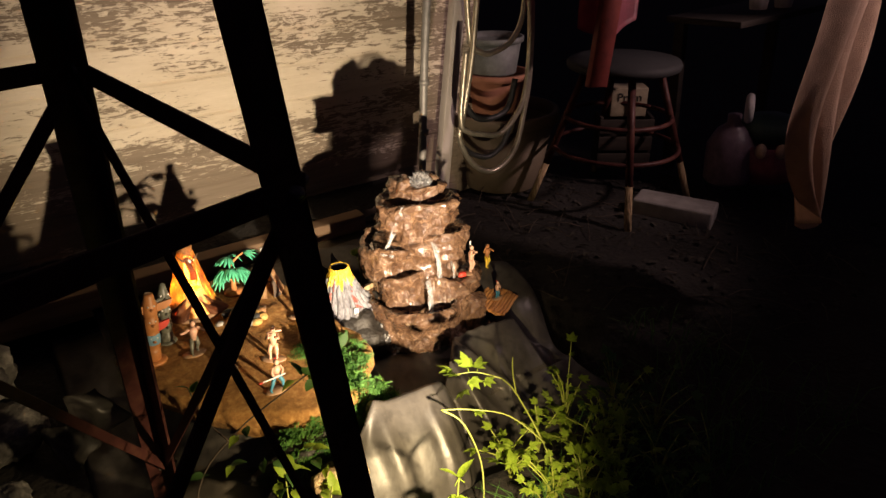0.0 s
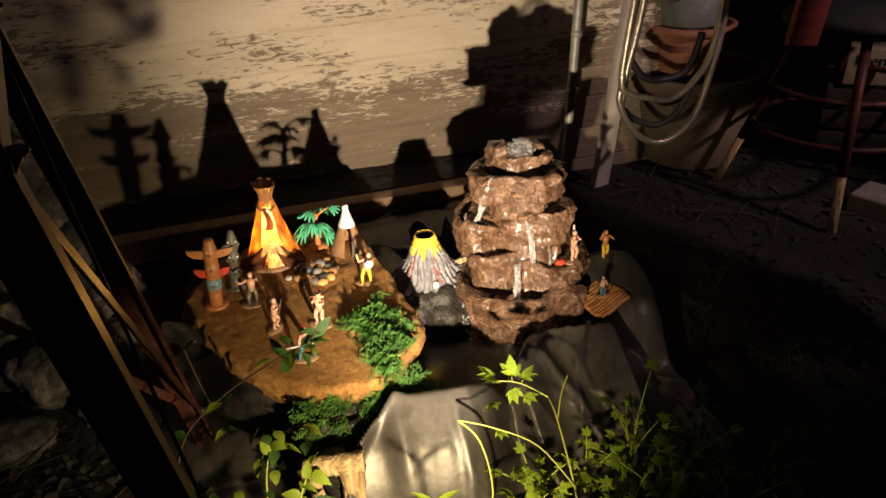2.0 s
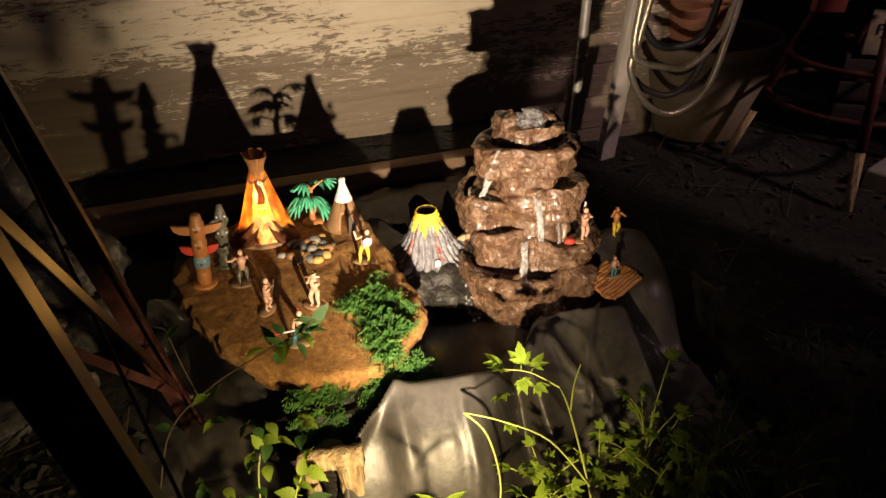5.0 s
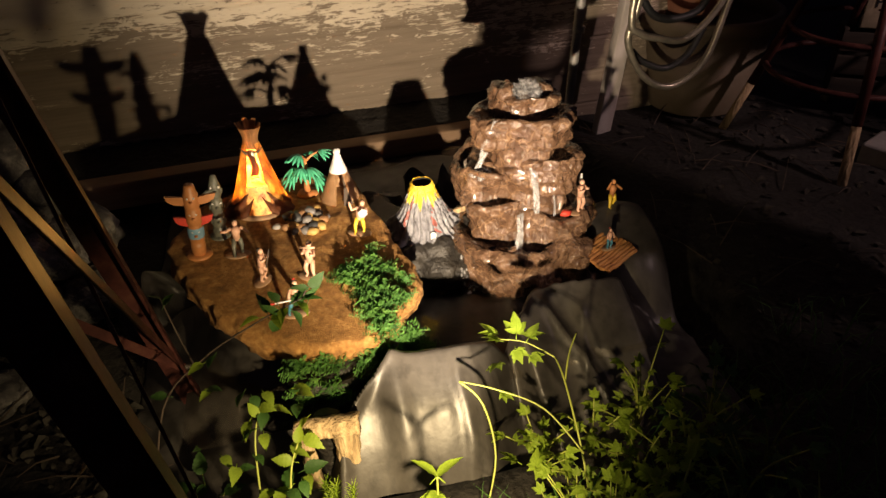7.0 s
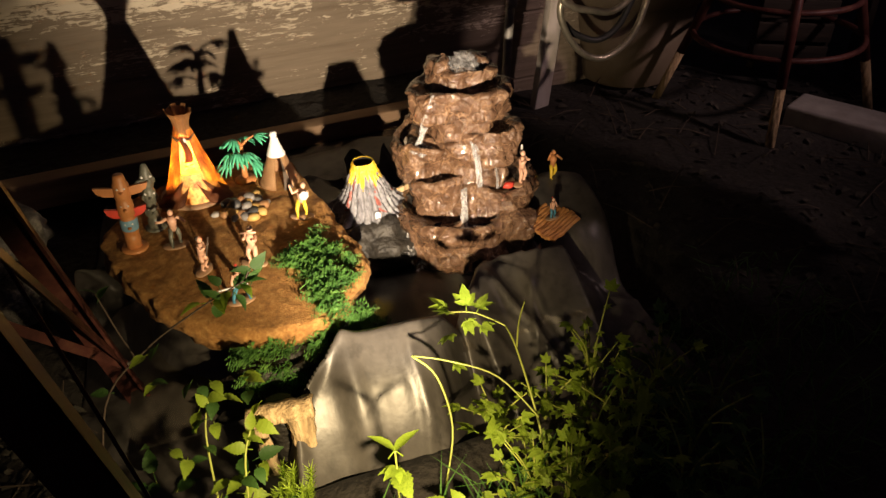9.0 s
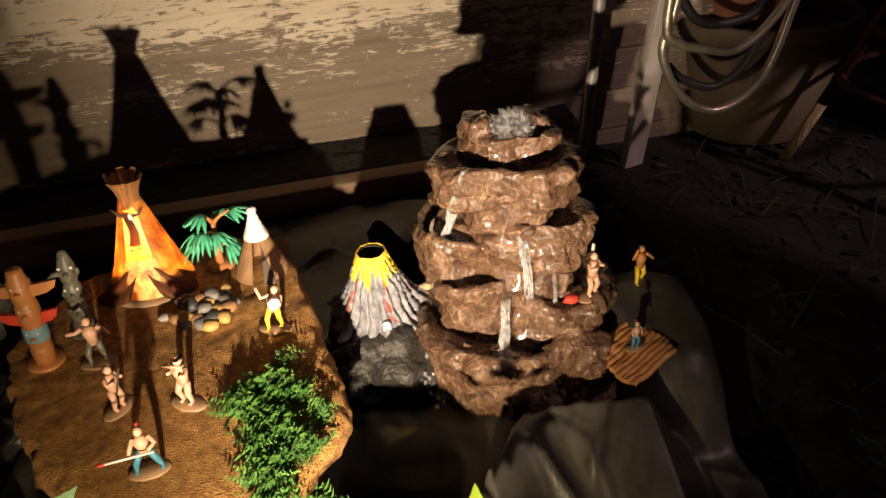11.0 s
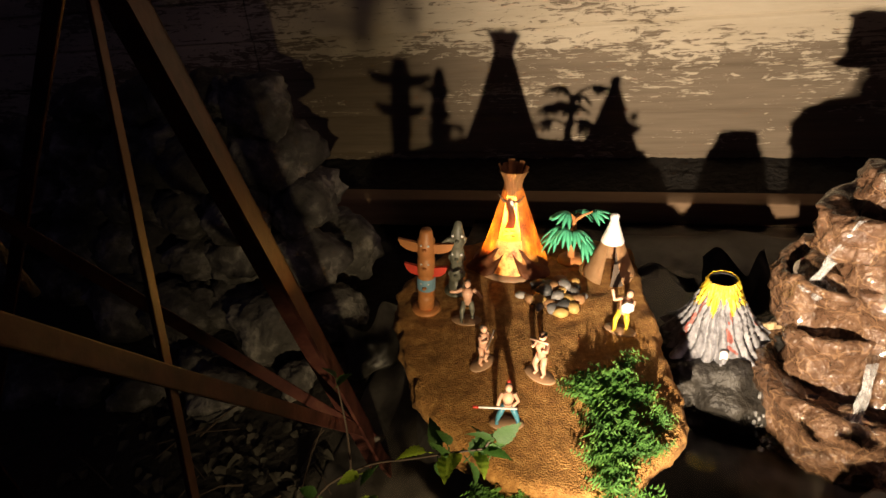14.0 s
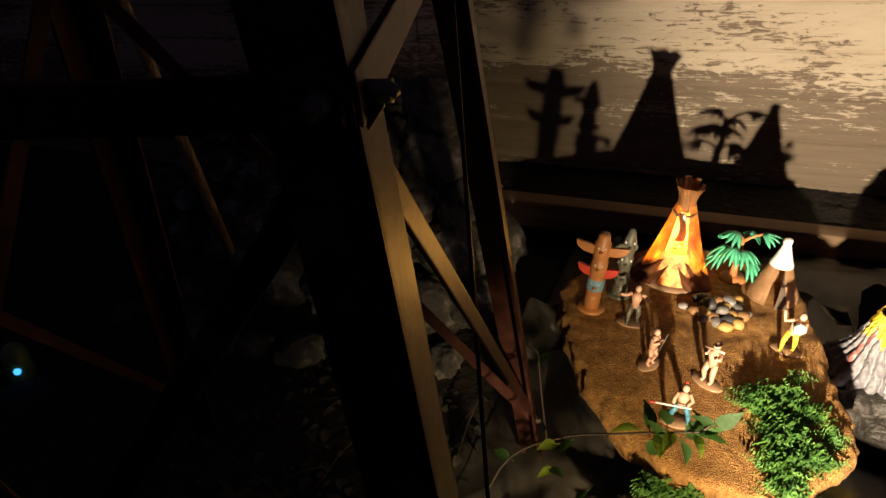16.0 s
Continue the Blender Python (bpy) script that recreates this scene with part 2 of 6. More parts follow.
M_TANPOT = material("dull_tan_pot", [(0.3, (0.110, 0.080, 0.050)), (0.7, (0.160, 0.125, 0.080))], 9, rough=0.75, bump=0.2)
M_TOWEL = material("tan_towel_cloth", [(0.3, (0.50, 0.35, 0.25)), (0.7, (0.64, 0.47, 0.34))], 30, rough=0.95, bump=0.6, bump_scale=400, fine=0.003)
M_BLOCK = material("pale_concrete", [(0.3, (0.24, 0.22, 0.20)), (0.7, (0.38, 0.36, 0.33))], 18, rough=0.9, bump=0.4)
M_PINK = plain("dusty_pink_plastic", (0.34, 0.10, 0.13), 0.5)
M_BLACK = plain("matt_black", (0.015, 0.015, 0.015), 0.8)
M_DRIFT = material("bleached_driftwood", [(0.3, (0.12, 0.08, 0.04)), (0.5, (0.42, 0.30, 0.16)), (0.7, (0.62, 0.48, 0.28))], 26, (3, 3, 0.5), rough=0.85, bump=0.9, bump_scale=50, fine=0.008)


def water_material(name, rough, tint):
    m = bpy.data.materials.new(name)
    m.use_nodes = True
    nt = m.node_tree
    b = nt.nodes["Principled BSDF"]
    b.inputs["Base Color"].default_value = (*tint, 1)
    b.inputs["Roughness"].default_value, b.inputs["IOR"].default_value, b.inputs["Transmission Weight"].default_value = rough, 1.33, 1.0
    tc = nt.nodes.new("ShaderNodeTexCoord")
    n = nt.nodes.new("ShaderNodeTexNoise")
    n.inputs["Scale"].default_value, n.inputs["Detail"].default_value = 28, 3
    nt.links.new(tc.outputs["Object"], n.inputs["Vector"])
    bp = nt.nodes.new("ShaderNodeBump")
    bp.inputs["Strength"].default_value, bp.inputs["Distance"].default_value = 0.5, 0.004
    nt.links.new(n.outputs[0], bp.inputs["Height"])
    nt.links.new(bp.outputs[0], b.inputs["Normal"])
    return m


M_WATER = water_material("dark_pond_water", 0.04, (0.75, 0.70, 0.60))
M_STREAM = material("foaming_water", [(0.40, (0.45, 0.45, 0.45)), (0.58, (0.95, 0.95, 0.95))], 150, (1, 1, 0.25), rough=0.06, bump=1.0, bump_scale=260, spec=1.0, fine=0.008)
_nt = M_STREAM.node_tree
_clear = _nt.nodes.new("ShaderNodeBsdfTransparent")
_mix = _nt.nodes.new("ShaderNodeMixShader")
_mix.inputs[0].default_value = 0.70
_nt.links.new(_nt.nodes["Principled BSDF"].outputs[0], _mix.inputs[1])
_nt.links.new(_clear.outputs[0], _mix.inputs[2])
_nt.links.new(_mix.outputs[0], _nt.nodes["Material Output"].inputs[0])

# ---- building helpers ----
def thing(name, m, label, category, group="", kind=""):
    ob = new(name)
    ob.empty_display_size = 0.02
    ob.matrix_world = m
    return tagged(ob, label, category, group, kind)


def part(name, bm, mats, parent=None, label="", smooth=True):
    """Links a bmesh as one mesh object; its coordinates are the parent's."""
    me = bpy.data.meshes.new(name)
    bm.to_mesh(me)
    bm.free()
    for m in (mats if isinstance(mats, (list, tuple)) else [mats]):
        me.materials.append(m)
    if smooth:
        me.polygons.foreach_set("use_smooth", [True] * len(me.polygons))
    ob = new(name, me)
    if parent:
        ob.parent = parent
    return tagged(ob, label)


def tube(bm, pts, radii, seg=8, mat=0, caps=True):
    """A tube through pts with a radius at each."""
    pts = [Vector(p) for p in pts]
    if isinstance(radii, (int, float)):
        radii = [radii] * len(pts)
    rings, side = [], None
    for i, p in enumerate(pts):
        d = (pts[min(i + 1, len(pts) - 1)] - pts[max(i - 1, 0)]).normalized()
        if side is None:
            side = d.orthogonal().normalized()
        side = (side - d * side.dot(d)).normalized()
        up = d.cross(side)
        rings.append([bm.verts.new(p + (side * math.cos(a) + up * math.sin(a)) * radii[i]) for a in (2 * math.pi * k / seg for k in range(seg))])
    for a, b in zip(rings, rings[1:]):
        for k in range(seg):
            bm.faces.new((a[k], a[(k + 1) % seg], b[(k + 1) % seg], b[k])).material_index = mat
    if caps:
        bm.faces.new(rings[0][::-1]).material_index = mat
        bm.faces.new(rings[-1]).material_index = mat


def ball(bm, c, r, mat=0, sub=2, squash=(1, 1, 1), rough=0.0, freq=20.0):
    got = bmesh.ops.create_icosphere(bm, subdivisions=sub, radius=1.0)
    for v in got["verts"]:
        k = 1 + rough * noise.noise((v.co + Vector(c) * 7) * freq * 0.1)
        v.co = Vector(c) + Vector((v.co.x * r * squash[0], v.co.y * r * squash[1], v.co.z * r * squash[2])) * k
        for f in v.link_faces:
            f.material_index = mat


def box(bm, lo, hi, mat=0, bevel=0.0, m=None):
    got = bmesh.ops.create_cube(bm, size=1.0)
    vs = got["verts"]
    for v in vs:
        v.co = Vector([(lo[i] + hi[i]) / 2 + v.co[i] * (hi[i] - lo[i]) for i in range(3)])
    if bevel:
        es = list({e for v in vs for e in v.link_edges})
        out = bmesh.ops.bevel(bm, geom=es, offset=bevel, segments=2, affect="EDGES", profile=0.6)
        vs = list({v for f in out["faces"] for v in f.verts} | {v for v in vs if v.is_valid})
    if m is not None:
        for v in vs:
            v.co = m @ v.co
    for v in vs:
        for f in v.link_faces:
            f.material_index = mat
    return vs


def beam(bm, a, b, w, h, mat=0, bevel=0.001):
    """A flat bar from a to b."""
    a, b = Vector(a), Vector(b)
    q = (b - a).to_track_quat("Z", "X").to_matrix().to_4x4()
    box(bm, (-w / 2, -h / 2, 0), (w / 2, h / 2, (b - a).length), mat, bevel, Matrix.Translation(a) @ q)


def lathe(bm, profile, seg=32, mat=0, c=(0, 0, 0)):
    rings = []
    for r, z in profile:
        rings.append([bm.verts.new((c[0] + r * math.cos(2 * math.pi * k / seg), c[1] + r * math.sin(2 * math.pi * k / seg), c[2] + z)) for k in range(seg)])
    for a, b in zip(rings, rings[1:]):
        for k in range(seg):
            bm.faces.new((a[k], a[(k + 1) % seg], b[(k + 1) % seg], b[k])).material_index = mat
    return rings


def sheet(bm, nx, ny, f, mat=0):
    """A grid of nx by ny cells; f(u, v) gives the place."""
    vs = [[bm.verts.new(f(i / nx, j / ny)) for i in range(nx + 1)] for j in range(ny + 1)]
    for j in range(ny):
        for i in range(nx):
            bm.faces.new((vs[j][i], vs[j][i + 1], vs[j + 1][i + 1], vs[j + 1][i])).material_index = mat
    return vs


def fbm(x, y, z=0.0, octaves=4):
    return sum(noise.noise(Vector((x, y, z)) * 2 ** k) / 2 ** k for k in range(octaves))


def hill(x, y, cx, cy, rx, ry, h, p=2.0):
    d = ((x - cx) / rx) ** 2 + ((y - cy) / ry) ** 2
    return h * math.exp(-d ** (p / 2))

# the far corner, the plants and the tower were laid out on one plan, which stands a little turned
PLAN = Matrix(((0.99870, 0.03340, -0.03852, -0.0531), (-0.03208, 0.99890, 0.03434, -0.0037), (0.03962, -0.03306, 0.99867, 0.0567), (0, 0, 0, 1)))
def settled(x, y, z=0.0):
    return PLAN @ Vector((x, y, z))

# ---- setting ----
def ground_height(x, y):
    """Soil level: a bank round the sunken pond."""
    z = -0.13 + 0.10 * math.exp(-max(0.0, y - 0.2) ** 2 / 0.35) * math.exp(-max(0.0, x - 0.15) ** 2 / 0.3)
    z += 0.012 * fbm(x * 6, y * 6, 3.0)
    z += 0.035 * math.exp(-(max(0.0, abs(x) - 0.35) / 0.3) ** 2 - (max(0.0, y - 1.0) / 0.3) ** 2)
    inside = max(abs(x + 0.02) / 0.52, abs(y - 1.38) / 0.52)
    return z - (0.12 if inside < 1 else 0.0)


bm = bmesh.new()
def ground_place(u, v):
    def spread(w, c):
        w = w * 2 - 1
        return c + 1.9 * w + 58 * abs(w) ** 9 * (1 if w > 0 else -1)
    x, y = spread(u, 0.2), spread(v, 1.0)
    return (x, y, ground_height(x, y))
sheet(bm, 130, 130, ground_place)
tagged(part("ground", bm, M_DIRT), "dark soil with litter", "ground", kind="structure")

wall = thing("wall_north", pose(0, 2.0, 0), "cream painted board wall with flaking paint", "wall", kind="structure")
bm = bmesh.new()
box(bm, (-3.2, 0.022, -0.2), (0.78, 0.12, 1.7))
part("wall_core", bm, M_BEAM, wall)
PITCH = 0.0955
def siding_board(x0, x1):
    bm = bmesh.new()
    prof = [(0.022, 0.0), (0.0, 0.0), (-0.0012, 0.0006), (-0.002, 0.0025), (0.0, PITCH * 0.55), (0.0015, PITCH * 0.90), (0.0045, PITCH * 0.965), (0.0055, PITCH + 0.001), (0.022, PITCH + 0.001)]
    a = [bm.verts.new((x0, y, z)) for y, z in prof]
    b = [bm.verts.new((x1, y, z)) for y, z in prof]
    for i in range(len(prof)):
        j = (i + 1) % len(prof)
        bm.faces.new((a[i], b[i], b[j], a[j]))
    bm.faces.new(a[::-1])
    bm.faces.new(b)
    bmesh.ops.recalc_face_normals(bm, faces=bm.faces)
    me = bpy.data.meshes.new("board")
    bm.to_mesh(me)
    bm.free()
    me.materials.append(M_SIDING)
    return me
LEFT, RIGHT = siding_board(-3.2, -1.004), siding_board(-1.0, 0.78)
for k in range(-2, 18):
    for me in (LEFT, RIGHT):
        b = new("board", me)
        b.parent = wall
        b.location = (0, random.uniform(-0.0012, 0.0012), 0.0085 + k * PITCH)

# sill: a strip of dirt and a timber in front of the wall's foot
sill = thing("sill_timber", pose(0, 0, 0), "weathered brown timber edging at the wall foot", "timber", kind="structure")
bm = bmesh.new()
box(bm, (-1.6, 1.80, -0.085), (0.30, 1.85, -0.018), 0, 0.004)
part("timber", bm, M_BEAM, sill)
bm = bmesh.new()
# the strip's black stands in for the shadow along the wall foot
sheet(bm, 160, 12, lambda u, v: (-1.7 + 2.2 * u, 1.848 + 0.175 * v, -0.026 + 0.02 * v + 0.008 * fbm(u * 90, v * 8)))
part("dirt_strip", bm, M_DIRT, sill, "crumbly soil along the wall, cast shadow put into its black")

# ---- pond ----
def step(a, b, v):
    q = min(1.0, max(0.0, (v - a) / (b - a)))
    return q * q * (3 - 2 * q)


def liner_height(x, y):
    wav = noise.noise((x * 9, y * 9, 0.4))
    base = -0.118 + 0.010 * wav + hill(x, y, 0.02, 1.19, 0.10, 0.09, 0.040, 3)
    base += hill(x, y, -0.27, 1.24, 0.15, 0.18, 0.150, 4)           # bed under the slab
    base += hill(x, y, 0.10, 1.66, 0.5, 0.14, 0.080, 3)             # back bank
    base += hill(x, y, 0.335, 1.235, 0.105, 0.125, 0.146 - 0.27 * max(0.0, 1.275 - y), 6)   # shelf beside the fountain
    # stone at the front with the sheet pulled over it
    crest = 0.974 + 0.50 * max(0.0, x + 0.035) + 0.005 * math.sin(x * 30)
    top = 0.064 - 0.62 * max(0.0, x + 0.035) - 0.08 * abs(x + 0.08) + 0.012 * math.exp(-((x + 0.140) / 0.018) ** 2)
    d = crest - y
    a = top - (0.55 * d + 5.0 * d * d if d > 0 else 0.35 * -d + 22 * d * d)
    a -= 7.0 * max(0.0, x + 0.004 + 0.30 * d) ** 1.6
    left = -0.140 - 1.40 * min(max(d, 0.0), 0.055) - 0.30 * max(0.0, d - 0.055) - x
    a -= 2.6 * max(0.0, left) - 0.016 * math.exp(-(left / 0.010) ** 2) * step(-0.02, 0.05, d)
    rib = x + 0.050 + 0.10 * d + 0.004 * math.sin(d * 60)
    a += 0.006 * math.exp(-(rib / 0.009) ** 2) * step(-0.01, 0.03, d)
    a += 0.0030 * noise.noise((x * 16 + 6 * d, d * 9, 3.0)) + 0.0007 * (0.3 - abs(noise.noise((x * 46 + 9 * d, d * 10, 7.0))))
    # facet of sheet before the fountain, sharp along its upper edge
    e = 1.050 + 0.070 * step(0.055, 0.130, x) - 0.015 * step(0.13, 0.27, x)
    f = e - y
    b = 0.014 - 0.06 * max(0.0, x - 0.13) - (0.42 * f + 1.3 * f * f if f > 0 else 5.5 * -f)
    b -= 5.0 * max(0.0, 0.060 + 0.10 * f - x) + 2.2 * max(0.0, x - 0.262)
    fold = x - 0.105 - 0.42 * f
    b += 0.013 * math.exp(-abs(fold) / 0.010) * step(0.0, 0.05, f) - 0.010 * math.exp(-((fold - 0.030) / 0.018) ** 2) + 0.006 * noise.noise((x * 16, y * 12, 2.0))
    b += 0.010 * math.exp(-abs(x - 0.195 + 0.3 * f) / 0.008) * step(0.02, 0.06, f)
    z = math.log(math.exp(90 * base) + math.exp(90 * a) + math.exp(90 * b)) / 90
    crease = abs(math.sin(9 * x + 5 * y + 2.5 * noise.noise((x * 4, y * 4, 9.0))))
    z += (0.008 * (1 - crease) ** 3 + 0.004 * fbm(x * 14, y * 10, 5.0, 3)) * (1 - 0.7 * step(-0.05, 0.0, z))
    z -= 5.0 * max(0.0, x - 0.385)
    edge = max(abs(x + 0.02) / 0.56, abs(y - 1.30) / 0.56)
    return z - 0.10 * max(0.0, edge - 0.92) / 0.08
bm = bmesh.new()
def liner_place(u, v):
    x, y = -0.58 + 1.05 * u, 0.74 + 1.10 * v ** 1.35
    return (x, y, liner_height(x, y))
sheet(bm, 260, 260, liner_place)
tagged(part("pond_liner", bm, M_LINER), "creased black rubber pond liner over stones", "pond liner")

bm = bmesh.new()
def pond_water(u, v):
    x = -0.44 + 0.74 * u
    y0 = 0.992
    return (x, y0 + (1.78 - y0) * v, -0.050 + 0.0016 * fbm(u * 14, v * 14))
sheet(bm, 60, 50, pond_water)
water = tagged(part("water", bm, M_WATER), "still dark pond water", "water", kind="structure")
water.visible_shadow = False

# loose flaps of liner standing up behind the pond
def liner_flap(x, y, z, yaw, w, h, seed, lean):
    bm = bmesh.new()
    def f(u, v):
        top = h * (0.75 + 0.35 * noise.noise((u * 2.2, seed, 0)))
        return ((u - 0.5) * w * (1 - 0.25 * v), lean * v * h + 0.018 * math.sin(u * 7 + seed) * (0.4 + v) + 0.010 * noise.noise((u * 5, v * 4, seed)), top * v + 0.012 * math.sin(v * 3) * math.sin(u * 9 + seed))
    sheet(bm, 30, 16, f)
    bmesh.ops.solidify(bm, geom=bm.faces[:], thickness=0.0015)
    ob = part("liner_flap", bm, M_LINER)
    ob.matrix_world = PLAN @ pose(x, y, z, 0, 0, yaw)
    tagged(ob, "folded black liner flap standing behind the pond", "pond liner", "liner flaps")
liner_flap(0.055, 1.50, -0.075, 12, 0.13, 0.105, 1.0, 0.5)
liner_flap(-0.085, 1.56, -0.085, -8, 0.17, 0.055, 4.2, 0.7)
liner_flap(-0.02, 1.64, -0.085, 20, 0.20, 0.04, 7.7, 0.5)
liner_flap(-0.50, 1.36, -0.10, 40, 0.16, 0.09, 9.1, 0.6)

# ---- the stone slab and its camp ----
def slab_z(x, y):
    return 0.088 - 0.02 * (x + 0.27) + 0.05 * (y - 1.29)


SLAB = [(-0.442, 1.282), (-0.424, 1.232), (-0.404, 1.188), (-0.372, 1.128), (-0.340, 1.088), (-0.315, 1.062), (-0.268, 1.032), (-0.225, 1.016), (-0.178, 1.009), (-0.146, 1.014), (-0.105, 1.050), (-0.074, 1.098), (-0.066, 1.140), (-0.080, 1.200), (-0.090, 1.262), (-0.100, 1.320), (-0.114, 1.382), (-0.130, 1.440), (-0.21, 1.470), (-0.31, 1.462), (-0.39, 1.415), (-0.432, 1.345)]
def outline(pts, per=10):
    out, n = [], len(pts)
    for i in range(n):
        p0, p1, p2, p3 = (Vector((*pts[(i + k) % n], 0)) for k in (-1, 0, 1, 2))
        for k in range(per):
            t = k / per
            out.append(0.5 * ((2 * p1) + (p2 - p0) * t + (2 * p0 - 5 * p1 + 4 * p2 - p3) * t * t + (3 * p1 - p0 - 3 * p2 + p3) * t ** 3))
    return out


bm = bmesh.new()
rim, mid = outline(SLAB), Vector((-0.25, 1.235, 0))
levels = [(0.02 + 0.045 * i, 0.0) for i in range(20)] + [(0.92, 0.0), (0.955, -0.0003), (0.975, -0.001), (0.990, -0.003), (1.0, -0.007), (1.006, -0.014), (1.008, -0.021), (1.0, -0.029), (0.985, -0.036), (0.955, -0.045), (0.90, -0.056), (0.80, -0.066)]
rings = []
for s, dz in levels:
    ring = []
    for i, p in enumerate(rim):
        q = mid + (p - mid) * s
        wob = 0.009 * noise.noise((q.x * 26, q.y * 26, dz * 60)) + 0.004 * noise.noise((q.x * 90, q.y * 90, dz * 110)) if s > 0.9 else 0
        d = (p - mid).normalized()
        z = slab_z(q.x, q.y) + dz + 0.0030 * fbm(q.x * 20, q.y * 20, 1.0) + (0.0012 if s < 0.97 else 0.003) * (noise.noise((q.x * 70, q.y * 70, dz * 90)))
        ring.append(bm.verts.new((q.x + d.x * wob, q.y + d.y * wob, z)))
    rings.append(ring)
for a, b in zip(rings, rings[1:]):
    for k in range(len(a)):
        bm.faces.new((a[k], b[k], b[(k + 1) % len(a)], a[(k + 1) % len(a)]))
bm.faces.new(rings[0])
bm.faces.new(rings[-1][::-1])
bmesh.ops.recalc_face_normals(bm, faces=bm.faces)
tagged(part("stone_slab", bm, M_SLAB), "sandy brown flat stone slab carrying a toy camp", "stone slab")


def toy_figure(x, y, z, yaw, arms, legs, pants=None, height=0.052, lean=0.0, extra=None, label="", skin=None, kneel=False):
    """A moulded toy figure on an oval base: one plain mesh."""
    bm = bmesh.new()
    k = height / 0.052
    lathe(bm, [(0.0001, 0), (0.0125 * k, 0), (0.0130 * k, 0.0012), (0.0115 * k, 0.0024), (0.0001, 0.0026)], 16, 1)
    for v in bm.verts:
        v.co.y *= 0.72
        v.co.x *= 1.25
    hip = 0.013 if kneel else 0.024
    for s, (fx, fy) in zip((-1, 1), legs):
        knee = ((fx * 0.6 + s * 0.002) * k, (fy * 0.5 - 0.003) * k, (hip * 0.52 + 0.002) * k)
        tube(bm, [(fx * k, (fy - 0.004) * k, 0.003 * k), (fx * k, fy * k, 0.004 * k), knee, (s * 0.003 * k, 0, hip * k)], [0.0016 * k, 0.0019 * k, 0.0026 * k, 0.0032 * k], 7, 2)
    tube(bm, [(0, 0, (hip - 0.002) * k), (0, 0, (hip + 0.004) * k), (lean * 0.4 * k, -0.001 * k, (hip + 0.011) * k), (lean * k, 0, (hip + 0.016) * k)], [0.0040 * k, 0.0042 * k, 0.0056 * k, 0.0034 * k], 9, 0)
    ball(bm, (lean * 1.3 * k, -0.001 * k, (hip + 0.0215) * k), 0.0036 * k, 0, 2, (0.9, 1, 1.15))
    ball(bm, (lean * 1.3 * k, 0.0008 * k, (hip + 0.0225) * k), 0.0038 * k, 3, 1, (0.9, 1, 1.0))
    for s, (ex, ey, ez, hx, hy, hz) in zip((-1, 1), arms):
        sh = (lean * k + s * 0.0052 * k, 0, (hip + 0.0145) * k)
        tube(bm, [sh, (ex * k, ey * k, (hip + ez) * k), (hx * k, hy * k, (hip + hz) * k)], [0.0022 * k, 0.0018 * k, 0.0015 * k], 7, 0)
    for a, b, r, mat in (extra or []):
        tube(bm, [[q * k for q in a], [q * k for q in b]], r * k, 6, mat)
    ob = part("toy_figure", bm, [skin or M_SKIN, M_BASE, pants or skin or M_SKIN, M_TWIG, M_RED, M_WHITE])
    ob.matrix_world = pose(x, y, z, 0, 6 if x < -0.1 else 0, 0) @ pose(0, 0, 0, 0, 0, yaw)
    return tagged(ob, label, "toy figure", "toy figures of the camp")


DOWN = ((-0.008, 0, 0.008, -0.009, -0.003, 0.001), (0.008, 0, 0.008, 0.009, -0.003, 0.001))
OUT = ((-0.011, 0, 0.011, -0.017, -0.003, 0.013), (0.010, 0, 0.011, 0.014, -0.003, 0.007))
UPL = ((-0.010, 0, 0.010, -0.013, -0.001, 0.022), (0.009, -0.002, 0.010, 0.004, -0.006, 0.015))
SPEAR = ((-0.008, -0.003, 0.009, -0.009, -0.008, 0.007), (0.009, -0.002, 0.007, 0.004, -0.008, 0.007))
RIFLE = ((-0.007, -0.004, 0.010, -0.004, -0.009, 0.014), (0.007, -0.004, 0.010, 0.005, -0.008, 0.013))
STAND, STRIDE, WIDE = ((-0.004, 0), (0.004, 0)), ((-0.005, -0.004), (0.005, 0.004)), ((-0.009, 0), (0.010, 0))
toy_figure(-0.332, 1.250, slab_z(-0.332, 1.250), 8, OUT, STRIDE, M_DARKFIG, 0.068, label="tan toy warrior with one arm stretched out on the slab")
toy_figure(-0.297, 1.173, slab_z(-0.297, 1.173), 60, RIFLE, STAND, M_SKIN, 0.062, extra=[((-0.004, -0.009, 0.026), (0.002, -0.012, 0.050), 0.0009, 3)], label="slim tan toy warrior turned sideways on the slab")
toy_figure(-0.226, 1.163, slab_z(-0.226, 1.163), -30, RIFLE, STAND, M_SKIN, 0.068, extra=[((-0.006, -0.010, 0.046), (0.012, -0.010, 0.050), 0.0012, 0)], label="tan toy warrior raising a club on the slab")
toy_figure(-0.253, 1.086, slab_z(-0.253, 1.086), 10, SPEAR, WIDE, M_BLUE, 0.062, extra=[((-0.028, -0.010, 0.030), (0.008, -0.009, 0.029), 0.0010, 5), ((-0.031, -0.010, 0.0302), (-0.026, -0.010, 0.030), 0.0013, 4), ((0.0, 0.001, 0.046), (0.0, 0.003, 0.051), 0.0016, 4)], label="toy warrior in blue trousers holding a long spear")
toy_figure(-0.137, 1.255, slab_z(-0.137, 1.255), -15, UPL, STRIDE, M_YELLOW, 0.066, lean=0.003, extra=[((0.004, -0.007, 0.036), (0.006, -0.011, 0.036), 0.0062, 5)], label="pale toy dancer in yellow leggings holding a drum")
